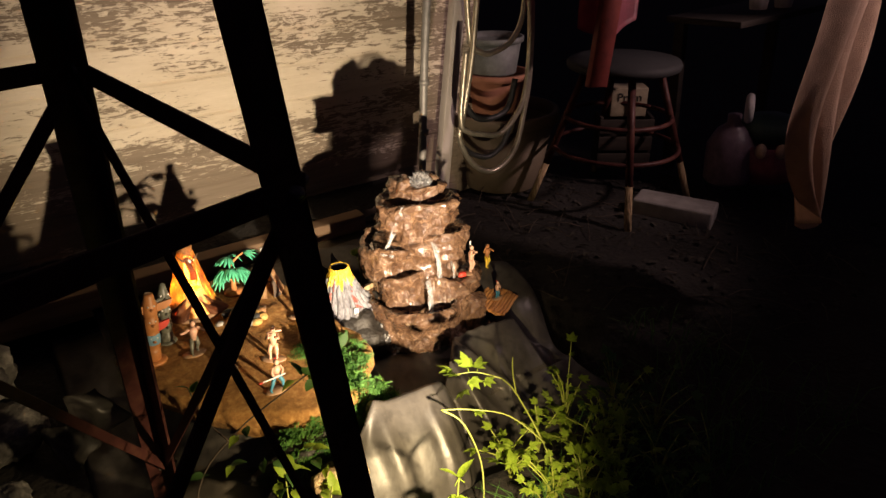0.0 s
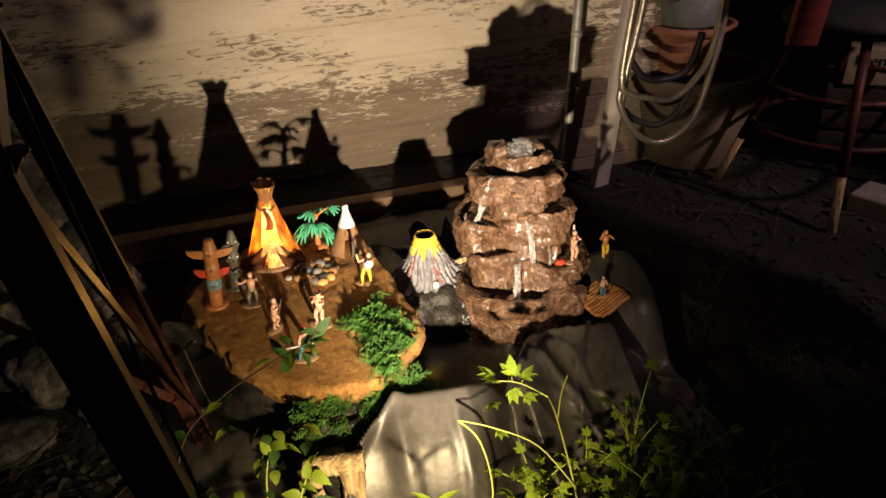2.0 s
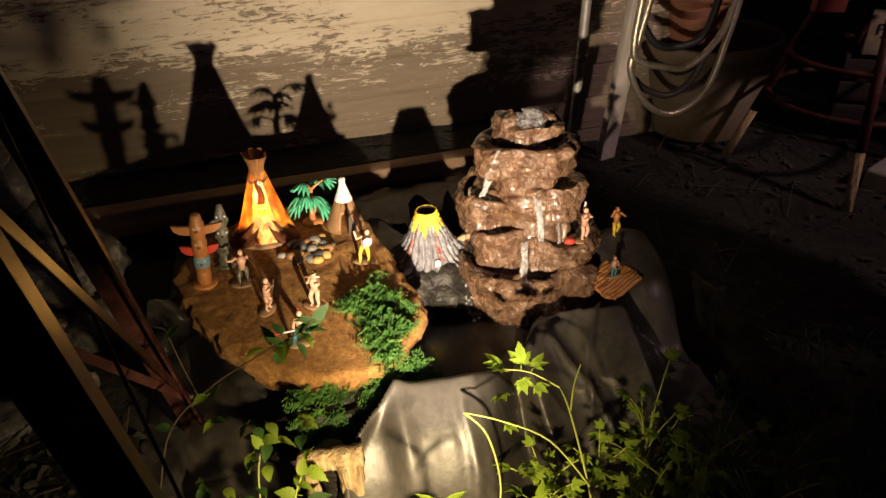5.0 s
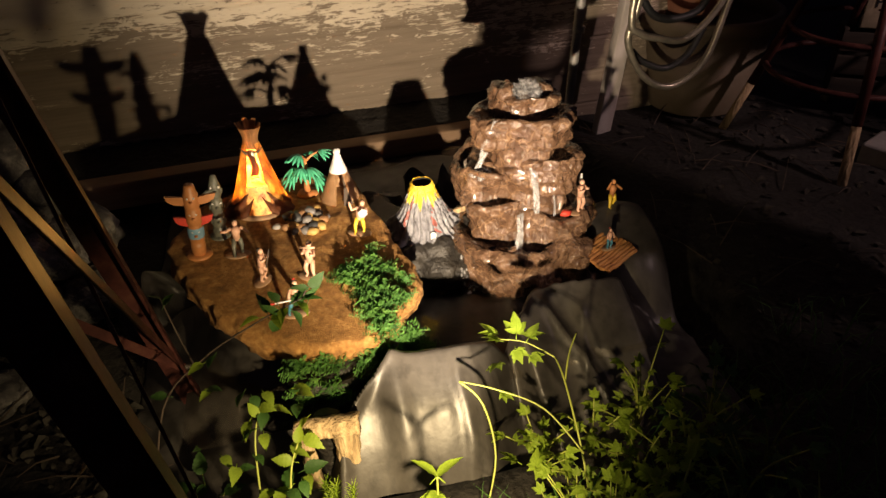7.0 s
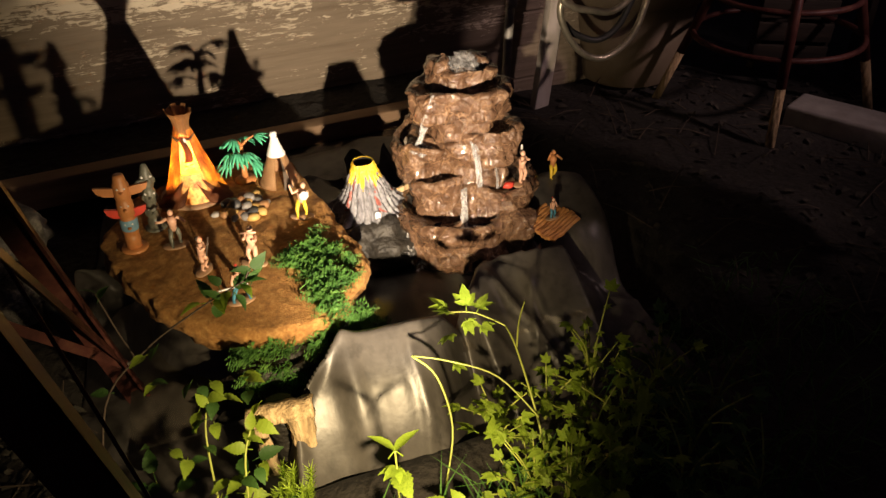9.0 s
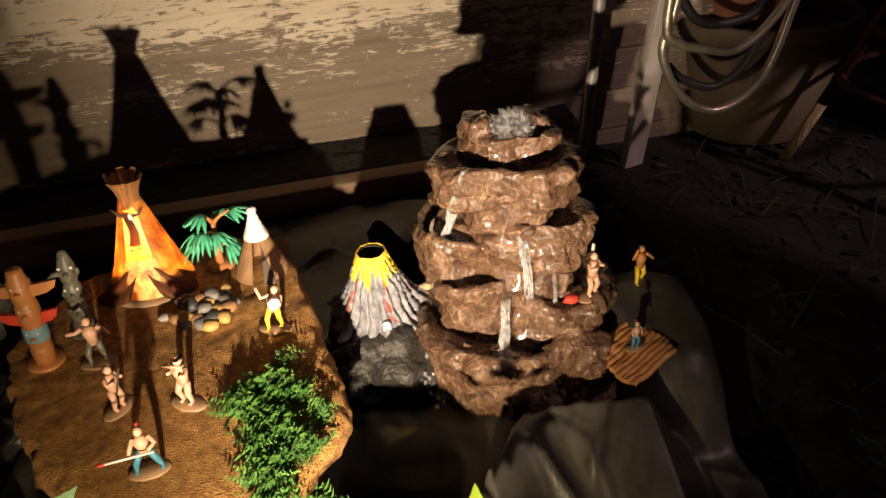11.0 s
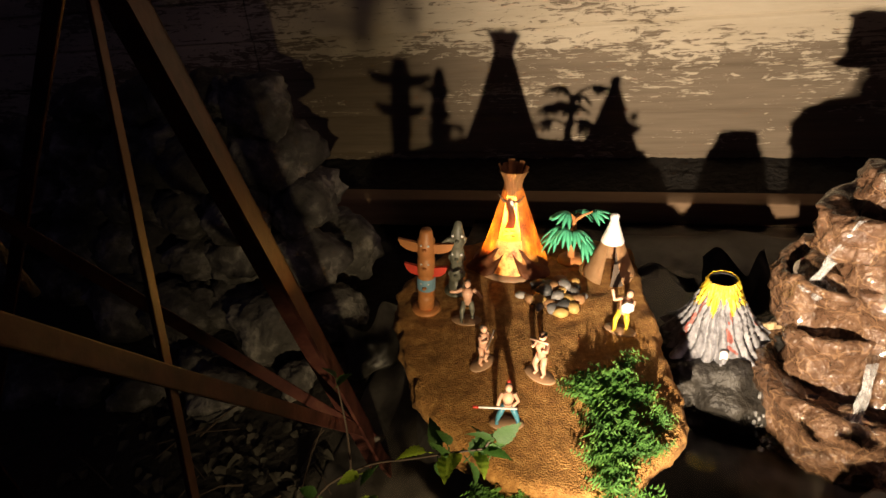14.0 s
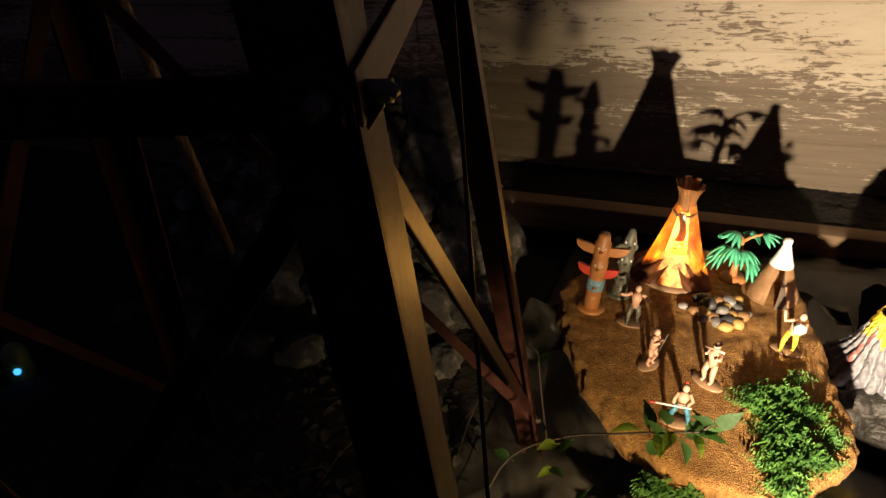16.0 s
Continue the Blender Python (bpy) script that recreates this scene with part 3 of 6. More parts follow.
# ledge and shelf beside the fountain carry two more
toy_figure(0.236, 1.214, 0.074, 25, RIFLE, STAND, M_SKIN, 0.066, extra=[((0.001, 0.002, 0.044), (0.004, 0.004, 0.055), 0.0016, 5)], label="tan toy warrior with a feather on the fountain ledge")
toy_figure(0.330, 1.276, 0.026, 5, ((-0.010, -0.002, 0.012, -0.006, -0.004, 0.024), OUT[1]), STRIDE, M_YELLOW, 0.064, label="toy warrior in yellow shorts beside the fountain", skin=M_ORANGE)


def totem_winged(x, y, z, yaw):
    t = thing("totem_pole", pose(x, y, z, 0, 7, yaw) @ Matrix.Scale(1.17, 4), "orange-brown carved toy totem pole with two pairs of wings", "totem pole", "totem poles")
    bm = bmesh.new()
    prof = [(0.0001, 0.003), (0.0095, 0.003), (0.0098, 0.020), (0.0085, 0.022), (0.0098, 0.025), (0.0100, 0.046), (0.0086, 0.049), (0.0102, 0.052), (0.0100, 0.070), (0.0086, 0.072), (0.0098, 0.076), (0.0098, 0.094), (0.0080, 0.097), (0.0070, 0.104), (0.0060, 0.107), (0.0001, 0.107)]
    lathe(bm, prof, 18)
    for zz in (0.036, 0.062, 0.086):
        ball(bm, (0, -0.0105, zz), 0.0026, 0, 2, (1, 1.4, 0.8))
        ball(bm, (-0.004, -0.0088, zz + 0.005), 0.0016, 1, 1)
        ball(bm, (0.004, -0.0088, zz + 0.005), 0.0016, 1, 1)
    part("pole", bm, [M_ORANGE, M_WHITE], t)
    for zz, w, m in ((0.085, 0.031, M_ORANGE), (0.054, 0.0245, M_RED)):
        for s in (-1, 1):
            bm = bmesh.new()
            pts = [(0.007, -0.006), (0.007, 0.005), (w * 0.6, 0.007), (w, 0.0085), (w * 0.92, 0.001), (w * 0.7, -0.004), (w * 0.4, -0.006)]
            f = [bm.verts.new((s * px, -0.0035, zz + pz)) for px, pz in pts]
            g = [bm.verts.new((s * px, 0.0005, zz + pz)) for px, pz in pts]
            bm.faces.new(f), bm.faces.new(g[::-1])
            for i in range(len(pts)):
                bm.faces.new((f[i], g[i], g[(i + 1) % len(pts)], f[(i + 1) % len(pts)]))
            bmesh.ops.recalc_face_normals(bm, faces=bm.faces)
            part("wing", bm, m, t, smooth=False)
    bm = bmesh.new()
    lathe(bm, [(0.0104, 0.030), (0.0107, 0.033), (0.0107, 0.043), (0.0104, 0.046)], 18)
    part("painted_band", bm, plain("light_blue_paint", (0.20, 0.36, 0.50), 0.5), t, "light blue painted band")
    bm = bmesh.new()
    lathe(bm, [(0.0001, 0), (0.017, 0), (0.0175, 0.0015), (0.015, 0.0035), (0.0001, 0.0035)], 20)
    part("base", bm, M_ORANGE, t)
    return t


def totem_dark(x, y, z, yaw):
    t = thing("totem_pole", pose(x, y, z, 0, 7, yaw) @ Matrix.Scale(1.1, 4), "dark grey-green toy totem pole with a beaked head", "totem pole", "totem poles")
    bm = bmesh.new()
    lathe(bm, [(0.0001, 0), (0.0105, 0), (0.010, 0.014), (0.0076, 0.017), (0.0095, 0.021), (0.009, 0.036), (0.007, 0.040), (0.009, 0.045), (0.0088, 0.060), (0.0066, 0.064), (0.0085, 0.069), (0.0085, 0.084), (0.006, 0.092), (0.004, 0.100), (0.0001, 0.102)], 16)
    for zz in (0.028, 0.052, 0.078):
        ball(bm, (0, -0.009, zz), 0.0035, 0, 2, (0.8, 1.3, 0.8))
        for s in (-1, 1):
            ball(bm, (s * 0.0055, -0.006, zz + 0.006), 0.0022, 1, 1)
            ball(bm, (s * 0.0085, 0, zz - 0.002), 0.0030, 0, 1, (1, 1, 1.9))
    part("pole", bm, [M_DARKFIG, M_WHITE], t)
    bm = bmesh.new()
    tube(bm, [(-0.004, -0.003, 0.078), (-0.012, -0.006, 0.078), (-0.019, -0.008, 0.074)], [0.0042, 0.003, 0.0008], 8)
    part("beak", bm, M_DARKFIG, t)
    bm = bmesh.new()
    lathe(bm, [(0.0001, -0.001), (0.015, -0.001), (0.0155, 0.0012), (0.013, 0.003), (0.0001, 0.003)], 18)
    part("base", bm, M_DARKFIG, t)


totem_winged(-0.393, 1.268, slab_z(-0.393, 1.268), 4)
totem_dark(-0.361, 1.312, slab_z(-0.361, 1.312), 8)


def big_tepee(x, y, z):
    t = thing("tepee", pose(x, y, z, 0, 4, 0), "glowing painted toy tepee lit from inside", "tepee", "tepees")
    H, R = 0.120, 0.047
    bm = bmesh.new()
    def skin(u, v):
        a = radians(-90) + radians(28) + u * radians(304)
        r = (R * (1 - v) + 0.0135 * v) * (1 + 0.05 * math.sin(a * 6) * (1 - v)) + 0.004 * (1 - v) ** 4
        return (r * math.cos(a), r * math.sin(a), H * v + 0.001)
    sheet(bm, 44, 18, skin)
    part("hide_cover", bm, M_HIDE, t)
    for dx, hz in ((-0.004, 0.60), (0.004, 0.61), (-0.004, 0.55), (0.004, 0.56), (-0.004, 0.50), (0.005, 0.505)):
        bm = bmesh.new()
        y = -(R * (1 - hz) + 0.0135 * hz) - 0.0012
        box(bm, (dx - 0.003, y - 0.0006, H * hz), (dx + 0.003, y + 0.0006, H * hz + 0.0016))
        part("stitch", bm, M_TWIG, t, "dark stitch")
    bm = bmesh.new()
    sheet(bm, 14, 10, lambda u, v: ((u - 0.5) * 0.050 * (1 - 0.30 * v), -R * (1 - v * 0.30) - 0.001 + 0.006 * (2 * u - 1) ** 2, 0.052 * v + 0.001))
    part("door_panel", bm, material("painted_door_hide", [(0.35, (0.55, 0.16, 0.04)), (0.5, (0.85, 0.55, 0.18)), (0.62, (0.50, 0.10, 0.03)), (0.75, (0.85, 0.62, 0.25))], 45, rough=0.6, bump=0.2, translucent=0.025), t, "hide panel painted with red and yellow marks")
    drape = material("dark_brown_hide", [(0.3, (0.10, 0.030, 0.010)), (0.7, (0.26, 0.090, 0.028))], 40, rough=0.7, bump=0.4)
    bm = bmesh.new()
    sheet(bm, 10, 16, lambda u, v: ((u - 0.5) * (0.007 + 0.006 * (1 - v)) + 0.003 * math.sin(v * 5), -(R * (1 - (0.62 + 0.33 * v)) + 0.0115) - 0.0035 - 0.002 * math.sin(u * 3.1), H * (0.62 + 0.33 * v)))
    bmesh.ops.solidify(bm, geom=bm.faces[:], thickness=0.0012)
    part("drape", bm, drape, t, "dark brown hide hanging from the tip")
    for s in (-1, 1):
        bm = bmesh.new()
        def skirt(u, v):
            a = radians(-90 + s * (24 - 21 * v + (72 + 18 * v) * u))
            r = R * 1.06 * (1 - 0.34 * v * (1 - 0.5 * u)) + 0.018 * math.sin(math.pi * u) * (1 - v) ** 2 + 0.003 * math.sin(u * 14 + v * 4)
            return (r * math.cos(a), r * math.sin(a), 0.002 + H * 0.40 * v * (1 - u * 0.75))
        sheet(bm, 16, 10, skirt)
        bmesh.ops.solidify(bm, geom=bm.faces[:], thickness=0.0015)
        part("skirt", bm, drape, t, "dark brown folded skirt of hide")
    husk = material("dry_brown_husk", [(0.3, (0.26, 0.115, 0.040)), (0.7, (0.56, 0.30, 0.12))], 60, (1, 1, 0.3), rough=0.7, bump=0.4, translucent=0.05)
    for k in range(15):
        a = 2 * math.pi * k / 15 + 0.2
        out, wide = Vector((math.cos(a), math.sin(a), 0)), Vector((-math.sin(a), math.cos(a), 0))
        reach, tall = 0.0175 + 0.005 * random.random(), 0.034 + 0.010 * random.random()
        bm = bmesh.new()
        def slat(u, v):
            r = 0.0125 - 0.003 * math.sin(math.pi * v) + (reach - 0.0125) * v ** 1.5
            return out * (r + 0.0012 * math.sin(u * 3.1)) + wide * (u - 0.5) * (0.0062 + 0.0030 * v) + Vector((0, 0, H - 0.008 + tall * v))
        sheet(bm, 3, 5, slat)
        bmesh.ops.solidify(bm, geom=bm.faces[:], thickness=0.0014)
        part("pole", bm, husk, t)
    for s in (-1, 1):
        bm = bmesh.new()
        tube(bm, [(0, -0.016, H - 0.014), (s * 0.010, -0.018, H - 0.012), (s * 0.018, -0.017, H - 0.002)], [0.0026, 0.0019, 0.0006], 7)
        part("horn", bm, M_TWIG, t)
    bm = bmesh.new()
    ball(bm, (0, -0.0185, H - 0.018), 0.0050, 0, 2, (0.9, 0.8, 1.9))
    tube(bm, [(0.001, -0.021, H - 0.022), (0.001, -0.026, H - 0.042)], [0.0028, 0.0012], 7)
    part("ornament", bm, M_WHITE, t)
    bm = bmesh.new()
    lathe(bm, [(0.0001, 0), (0.058, 0), (0.058, 0.002), (0.050, 0.004), (0.0001, 0.004)], 36)
    part("base", bm, M_BASE, t)


def small_tepee(x, y, z):
    t = thing("tepee", pose(x, y, z, 0, 4, 0), "small tan toy tepee with a white tip", "tepee", "tepees")
    H, R = 0.084, 0.036
    def cone_r(v):
        return 0.0040 + (R - 0.0040) * (1 - v) ** 1.12
    bm = bmesh.new()
    sheet(bm, 36, 12, lambda u, v: (cone_r(v) * math.cos(radians(-72 + 324 * u)), cone_r(v) * math.sin(radians(-72 + 324 * u)), H * v))
    bmesh.ops.solidify(bm, geom=bm.faces[:], thickness=0.0012)
    part("hide_cover", bm, M_HIDE2, t)
    bm = bmesh.new()
    band = [(cone_r(0.62 + 0.38 * i / 8) + 0.0012 + 0.0006 * (i % 2), H * (0.62 + 0.38 * i / 8)) for i in range(9)]
    lathe(bm, band, 20)
    part("white_band", bm, M_WHITE, t, "white painted tip")
    bm = bmesh.new()
    ball(bm, (0, 0, H + 0.004), 0.0062, 0, 2, (1, 1, 1.1), 0.3, 90)
    part("finial", bm, M_WHITE, t)
    bm = bmesh.new()
    sheet(bm, 6, 8, lambda u, v: (cone_r(0.62 * v) * math.cos(radians(-72 + 30 * (1 - v) * (u - .5))), (cone_r(0.62 * v) + 0.0008) * math.sin(radians(-72 + 30 * (1 - v) * (u - .5))), 0.62 * H * v))
    part("doorway", bm, M_TWIG, t, "dark doorway")


big_tepee(-0.294, 1.392, slab_z(-0.294, 1.392) - 0.001)
small_tepee(-0.154, 1.376, slab_z(-0.154, 1.376))


def palm(x, y, z):
    t = thing("toy_palm", pose(x, y, z), "green plastic toy palm on a brown foot", "toy palm")
    bm = bmesh.new()
    lathe(bm, [(0.0001, 0), (0.020, 0), (0.019, 0.003), (0.008, 0.006), (0.0001, 0.007)], 18)
    part("base", bm, M_ORANGE, t)
    bm = bmesh.new()
    tube(bm, [(0, 0, 0.003), (0.001, 0, 0.022), (0.006, 0.002, 0.042), (0.005, 0.002, 0.070)], [0.0062, 0.0050, 0.0040, 0.0024], 8)
    part("trunk", bm, M_ORANGE, t)
    # fans: where each springs from the trunk, where its stalk ends, its heading and droop
    FANS = (((0.002, 0, 0.026), (-0.019, 0.003, 0.037), 195, 0.70), ((0.002, 0, 0.026), (0.019, -0.006, 0.036), -30, 0.85),
            ((0.006, 0, 0.042), (-0.014, -0.008, 0.058), 205, 0.70), ((0.006, 0, 0.042), (0.008, -0.016, 0.058), -50, 0.60),
            ((0.005, 0, 0.064), (0.031, 0.002, 0.079), 0, 0.45), ((0.005, 0, 0.066), (-0.002, -0.004, 0.080), 215, 0.40),
            ((0.005, 0, 0.055), (0.010, 0.018, 0.068), 60, 0.60), ((0.005, 0, 0.048), (-0.004, -0.018, 0.062), 240, 0.75))
    for k, (p0, p1, heading, droop) in enumerate(FANS):
        bm = bmesh.new()
        p0, p1 = Vector(p0), Vector(p1)
        tube(bm, [p0, p0.lerp(p1, 0.5) + Vector((0, 0, 0.002)), p1], [0.0026, 0.0020, 0.0014], 6)
        part("branch", bm, M_ORANGE, t)
        bm = bmesh.new()
        for j in range(7):
            turn = (j - 3) * 0.36
            h = radians(heading) + turn
            L = 0.033 - 0.0026 * abs(j - 3) + 0.003 * math.sin(k * 3 + j * 5)
            d = Vector((math.cos(h), math.sin(h), 0))
            side = Vector((-d.y, d.x, 0.35 * math.sin(turn * 1.5 + k)))
            row = []
            for q in range(6):
                f = q / 5
                w = 0.0040 * math.sin(math.pi * (0.10 + 0.88 * f)) ** 0.8
                fall = L * (0.22 * f - (droop + 0.10 * abs(j - 3)) * f ** 1.7)
                c = p1 + d * L * f * (1 - 0.25 * droop * f) + Vector((0, 0, fall))
                row.append((bm.verts.new(c + side * w), bm.verts.new(c + Vector((0, 0, 0.0014))), bm.verts.new(c - side * w), bm.verts.new(c - Vector((0, 0, 0.0006)))))
            for r0, r1 in zip(row, row[1:]):
                for m in range(4):
                    n = (m + 1) % 4
                    bm.faces.new((r0[m], r0[n], r1[n], r1[m]))
            bm.faces.new(row[0][::-1]), bm.faces.new(row[-1])
        part("frond", bm, M_PALM, t)


palm(-0.209, 1.402, slab_z(-0.209, 1.402))

# fire ring: loose pebbles
PEBBLE = [plain("yellow_pebble", (0.46, 0.29, 0.09), 0.6), plain("dark_pebble", (0.06, 0.06, 0.06), 0.45), plain("grey_pebble", (0.18, 0.17, 0.16), 0.5), plain("brown_pebble", (0.30, 0.16, 0.07), 0.6)]
for k in range(26):
    a, r = k * 2.399, 0.044 * math.sqrt((k + 0.6) / 26)
    px, py = -0.219 + 0.85 * r * math.cos(a), 1.309 + r * 0.85 * math.sin(a)
    s = random.uniform(0.0058, 0.0105)
    bm = bmesh.new()
    ball(bm, (0, 0, 0), s, 0, 2, (1.15, 0.9, 0.72), 0.35, 60)
    up = 0.010 if r < 0.02 else 0.0
    ob = part("pebble", bm, PEBBLE[(k * 7 + k // 3) % 4])
    ob.matrix_world = pose(px, py, slab_z(px, py) + s * 0.62 + up, 0, 0, random.uniform(0, 360))
    tagged(ob, "rounded pebble in the toy fire ring", "pebble", "pebbles of the fire ring")
bm = bmesh.new()
ball(bm, (0, 0, 0), 0.007, 0, 2, (1.2, 1, 0.7), 0.3, 40)
ob = part("pebble", bm, M_BLOCK)
ob.matrix_world = pose(-0.269, 1.308, slab_z(-0.269, 1.308) + 0.003)
tagged(ob, "pale pebble lying alone on the slab", "pebble")

# ---- moss ----
def moss_clump(bm, n, place, size):
    for _ in range(n):
        p, up = place()
        d = Vector((random.gauss(0, 0.7), random.gauss(0, 0.7) - 0.1, random.uniform(0.3, 1.0))).normalized()
        side = d.orthogonal().normalized()
        L = size * random.uniform(0.6, 1.4)
        spine = [p + d * L * q + Vector((0, 0, -0.35 * L * q * q)) + side * 0.25 * L * math.sin(q * 3) for q in (0, 0.5, 1)]
        for i in range(5):
            q = i / 4
            c = spine[0].lerp(spine[1], q * 2) if q < 0.5 else spine[1].lerp(spine[2], q * 2 - 1)
            for s in (-1, 1):
                e = (side * s + d * 0.5 + Vector((0, 0, random.uniform(-.3, .5)))).normalized() * L * random.uniform(0.2, 0.46) * (1.1 - q * 0.6)
                w = d * L * 0.04
                bm.faces.new((bm.verts.new(c - w), bm.verts.new(c + e), bm.verts.new(c + w + Vector((0, 0, L * 0.06)))))
moss = thing("moss", pose(0, 0, 0), "bright green frilly moss on the slab edge", "moss", kind="stuff")
PATCH = [(-0.172, 1.184), (-0.138, 1.209), (-0.103, 1.193), (-0.081, 1.123), (-0.075, 1.076), (-0.092, 1.022), (-0.141, 1.002), (-0.161, 1.045), (-0.156, 1.096), (-0.182, 1.135)]
def within(x, y, poly):
    odd = False
    for (x0, y0), (x1, y1) in zip(poly, poly[1:] + poly[:1]):
        if (y0 > y) != (y1 > y) and x < x0 + (x1 - x0) * (y - y0) / (y1 - y0):
            odd = not odd
    return odd
TUFTS = []
while len(TUFTS) < 46:
    x, y = random.uniform(-0.185, -0.072), random.uniform(1.0, 1.21)
    if within(x, y, PATCH) and within(x + 0.008, y, PATCH) and within(x, y + 0.008, PATCH):
        TUFTS.append((x, y, random.uniform(0.003, 0.015)))
def moss_top():
    x0, y0, h = random.choice(TUFTS)
    x, y = x0 + random.gauss(0, 0.006), y0 + random.gauss(0, 0.006)
    d = math.hypot(x - x0, y - y0)
    z = slab_z(x, y) + h * math.exp(-(d / 0.013) ** 2) * random.uniform(0.3, 1.0)
    return Vector((x, y, z - 0.9 * max(0.0, x + 0.078) - 0.9 * max(0.0, 1.018 - y))), 1
CREEP = [(random.random(), random.random() ** 1.3) for _ in range(30)]
def moss_front():
    u, v = random.choice(CREEP)
    u, v = u + random.gauss(0, 0.03), max(0.0, v + random.gauss(0, 0.10))
    x = -0.272 + 0.190 * u
    y = 1.012 + 0.28 * max(0.0, -0.245 - x) + 0.5 * max(0.0, x + 0.140) - 0.006 - 0.036 * v
    return Vector((x, y, 0.042 - 0.040 * v + 0.012 * random.random())), 1
bm = bmesh.new()
moss_clump(bm, 1500, moss_top, 0.0150)
part("moss_tuft", bm, M_MOSS, moss, smooth=False)
bm = bmesh.new()
moss_clump(bm, 1000, moss_front, 0.0150)
part("moss_fringe", bm, M_MOSS, moss, smooth=False)
bm = bmesh.new()
ball(bm, (0, 0, 0), 0.10, 0, 4, (1.15, 0.42, 0.52), 0.5, 30)
ob = part("pond_stone", bm, M_WETSTONE)
ob.matrix_world = pose(-0.20, 1.012, -0.030)
tagged(ob, "dark wet stone under the mossy slab edge", "stone")

# ---- toy volcano ----
def volcano(x, y, z):
    t = thing("toy_volcano", pose(x, y, z), "grey and yellow toy volcano with red lava streaks", "toy volcano")
    H = 0.094
    def r_at(v, a):
        r = 0.0180 + 0.0370 * (1 - v) ** 1.10 + 0.010 * (1 - v) ** 6
        ridge = abs(math.sin(a * 11 + 1.6 * noise.noise((a * 2, v * 3, 0))))
        r *= 1 + (0.16 * (1 - v) + 0.05) * (ridge - 0.6) + 0.14 * (1 - v) ** 3 * math.sin(5 * a + 1)
        return r + 0.0026 * noise.noise((math.cos(a) * 9, math.sin(a) * 9, v * 22)) + 0.0014 * noise.noise((math.cos(a) * 30, math.sin(a) * 30, v * 50))
    def mark(v, a):
        red = math.cos(a * 5 + 0.7 * math.sin(v * 5)) + 0.25 * noise.noise((a * 9, v * 14, 2)) > 0.965
        if v > 0.70 + 0.09 * math.sin(a * 7) + 0.07 * math.sin(a * 17) + 0.05 * noise.noise((a * 20, v * 9, 1)):
            return 1
        return 2 if red and v > 0.16 else 0
    bm = bmesh.new()
    nu, nv = 220, 52
    vs = [[bm.verts.new((r_at(j / nv, 2 * math.pi * i / nu) * math.cos(2 * math.pi * i / nu), r_at(j / nv, 2 * math.pi * i / nu) * math.sin(2 * math.pi * i / nu), H * j / nv)) for i in range(nu)] for j in range(nv + 1)]
    for j in range(nv):
        for i in range(nu):
            bm.faces.new((vs[j][i], vs[j][(i + 1) % nu], vs[j + 1][(i + 1) % nu], vs[j + 1][i])).material_index = mark(j / nv, 2 * math.pi * i / nu)
    part("cone", bm, [M_LAVA, M_YELLOW, plain("dull_red_lava", (0.26, 0.075, 0.06), 0.6, var=0.5, scale=120)], t)
    bm = bmesh.new()
    lathe(bm, [(0.0172, H - 0.0015), (0.0166, H - 0.0008), (0.0150, H - 0.002), (0.012, H - 0.02), (0.0001, H - 0.03)], 40)
    part("crater", bm, [M_BLACK], t, "black hollow crater")
    bm = bmesh.new()
    ball(bm, (0.003, -0.056, 0.012), 0.0065, 0, 2, (0.8, 0.4, 1.6), 0.5, 60)
    part("white_spill", bm, M_WHITE, t, "white painted spill at the foot")
volcano(-0.012, 1.334, 0.022)
bm = bmesh.new()
ball(bm, (0, 0, 0), 0.105, 0, 4, (0.90, 0.85, 0.62), 0.45, 34)
ob = part("pond_stone", bm, M_WETSTONE)
ob.matrix_world = pose(-0.008, 1.318, -0.040)
tagged(ob, "dark wet stone under the toy volcano", "stone")
bm = bmesh.new()
beam(bm, (0.034, 1.342, 0.034), (0.094, 1.352, 0.040), 0.011, 0.005)
tagged(part("wooden_stick", bm, M_DRIFT), "pale flat stick between volcano and fountain", "stick")

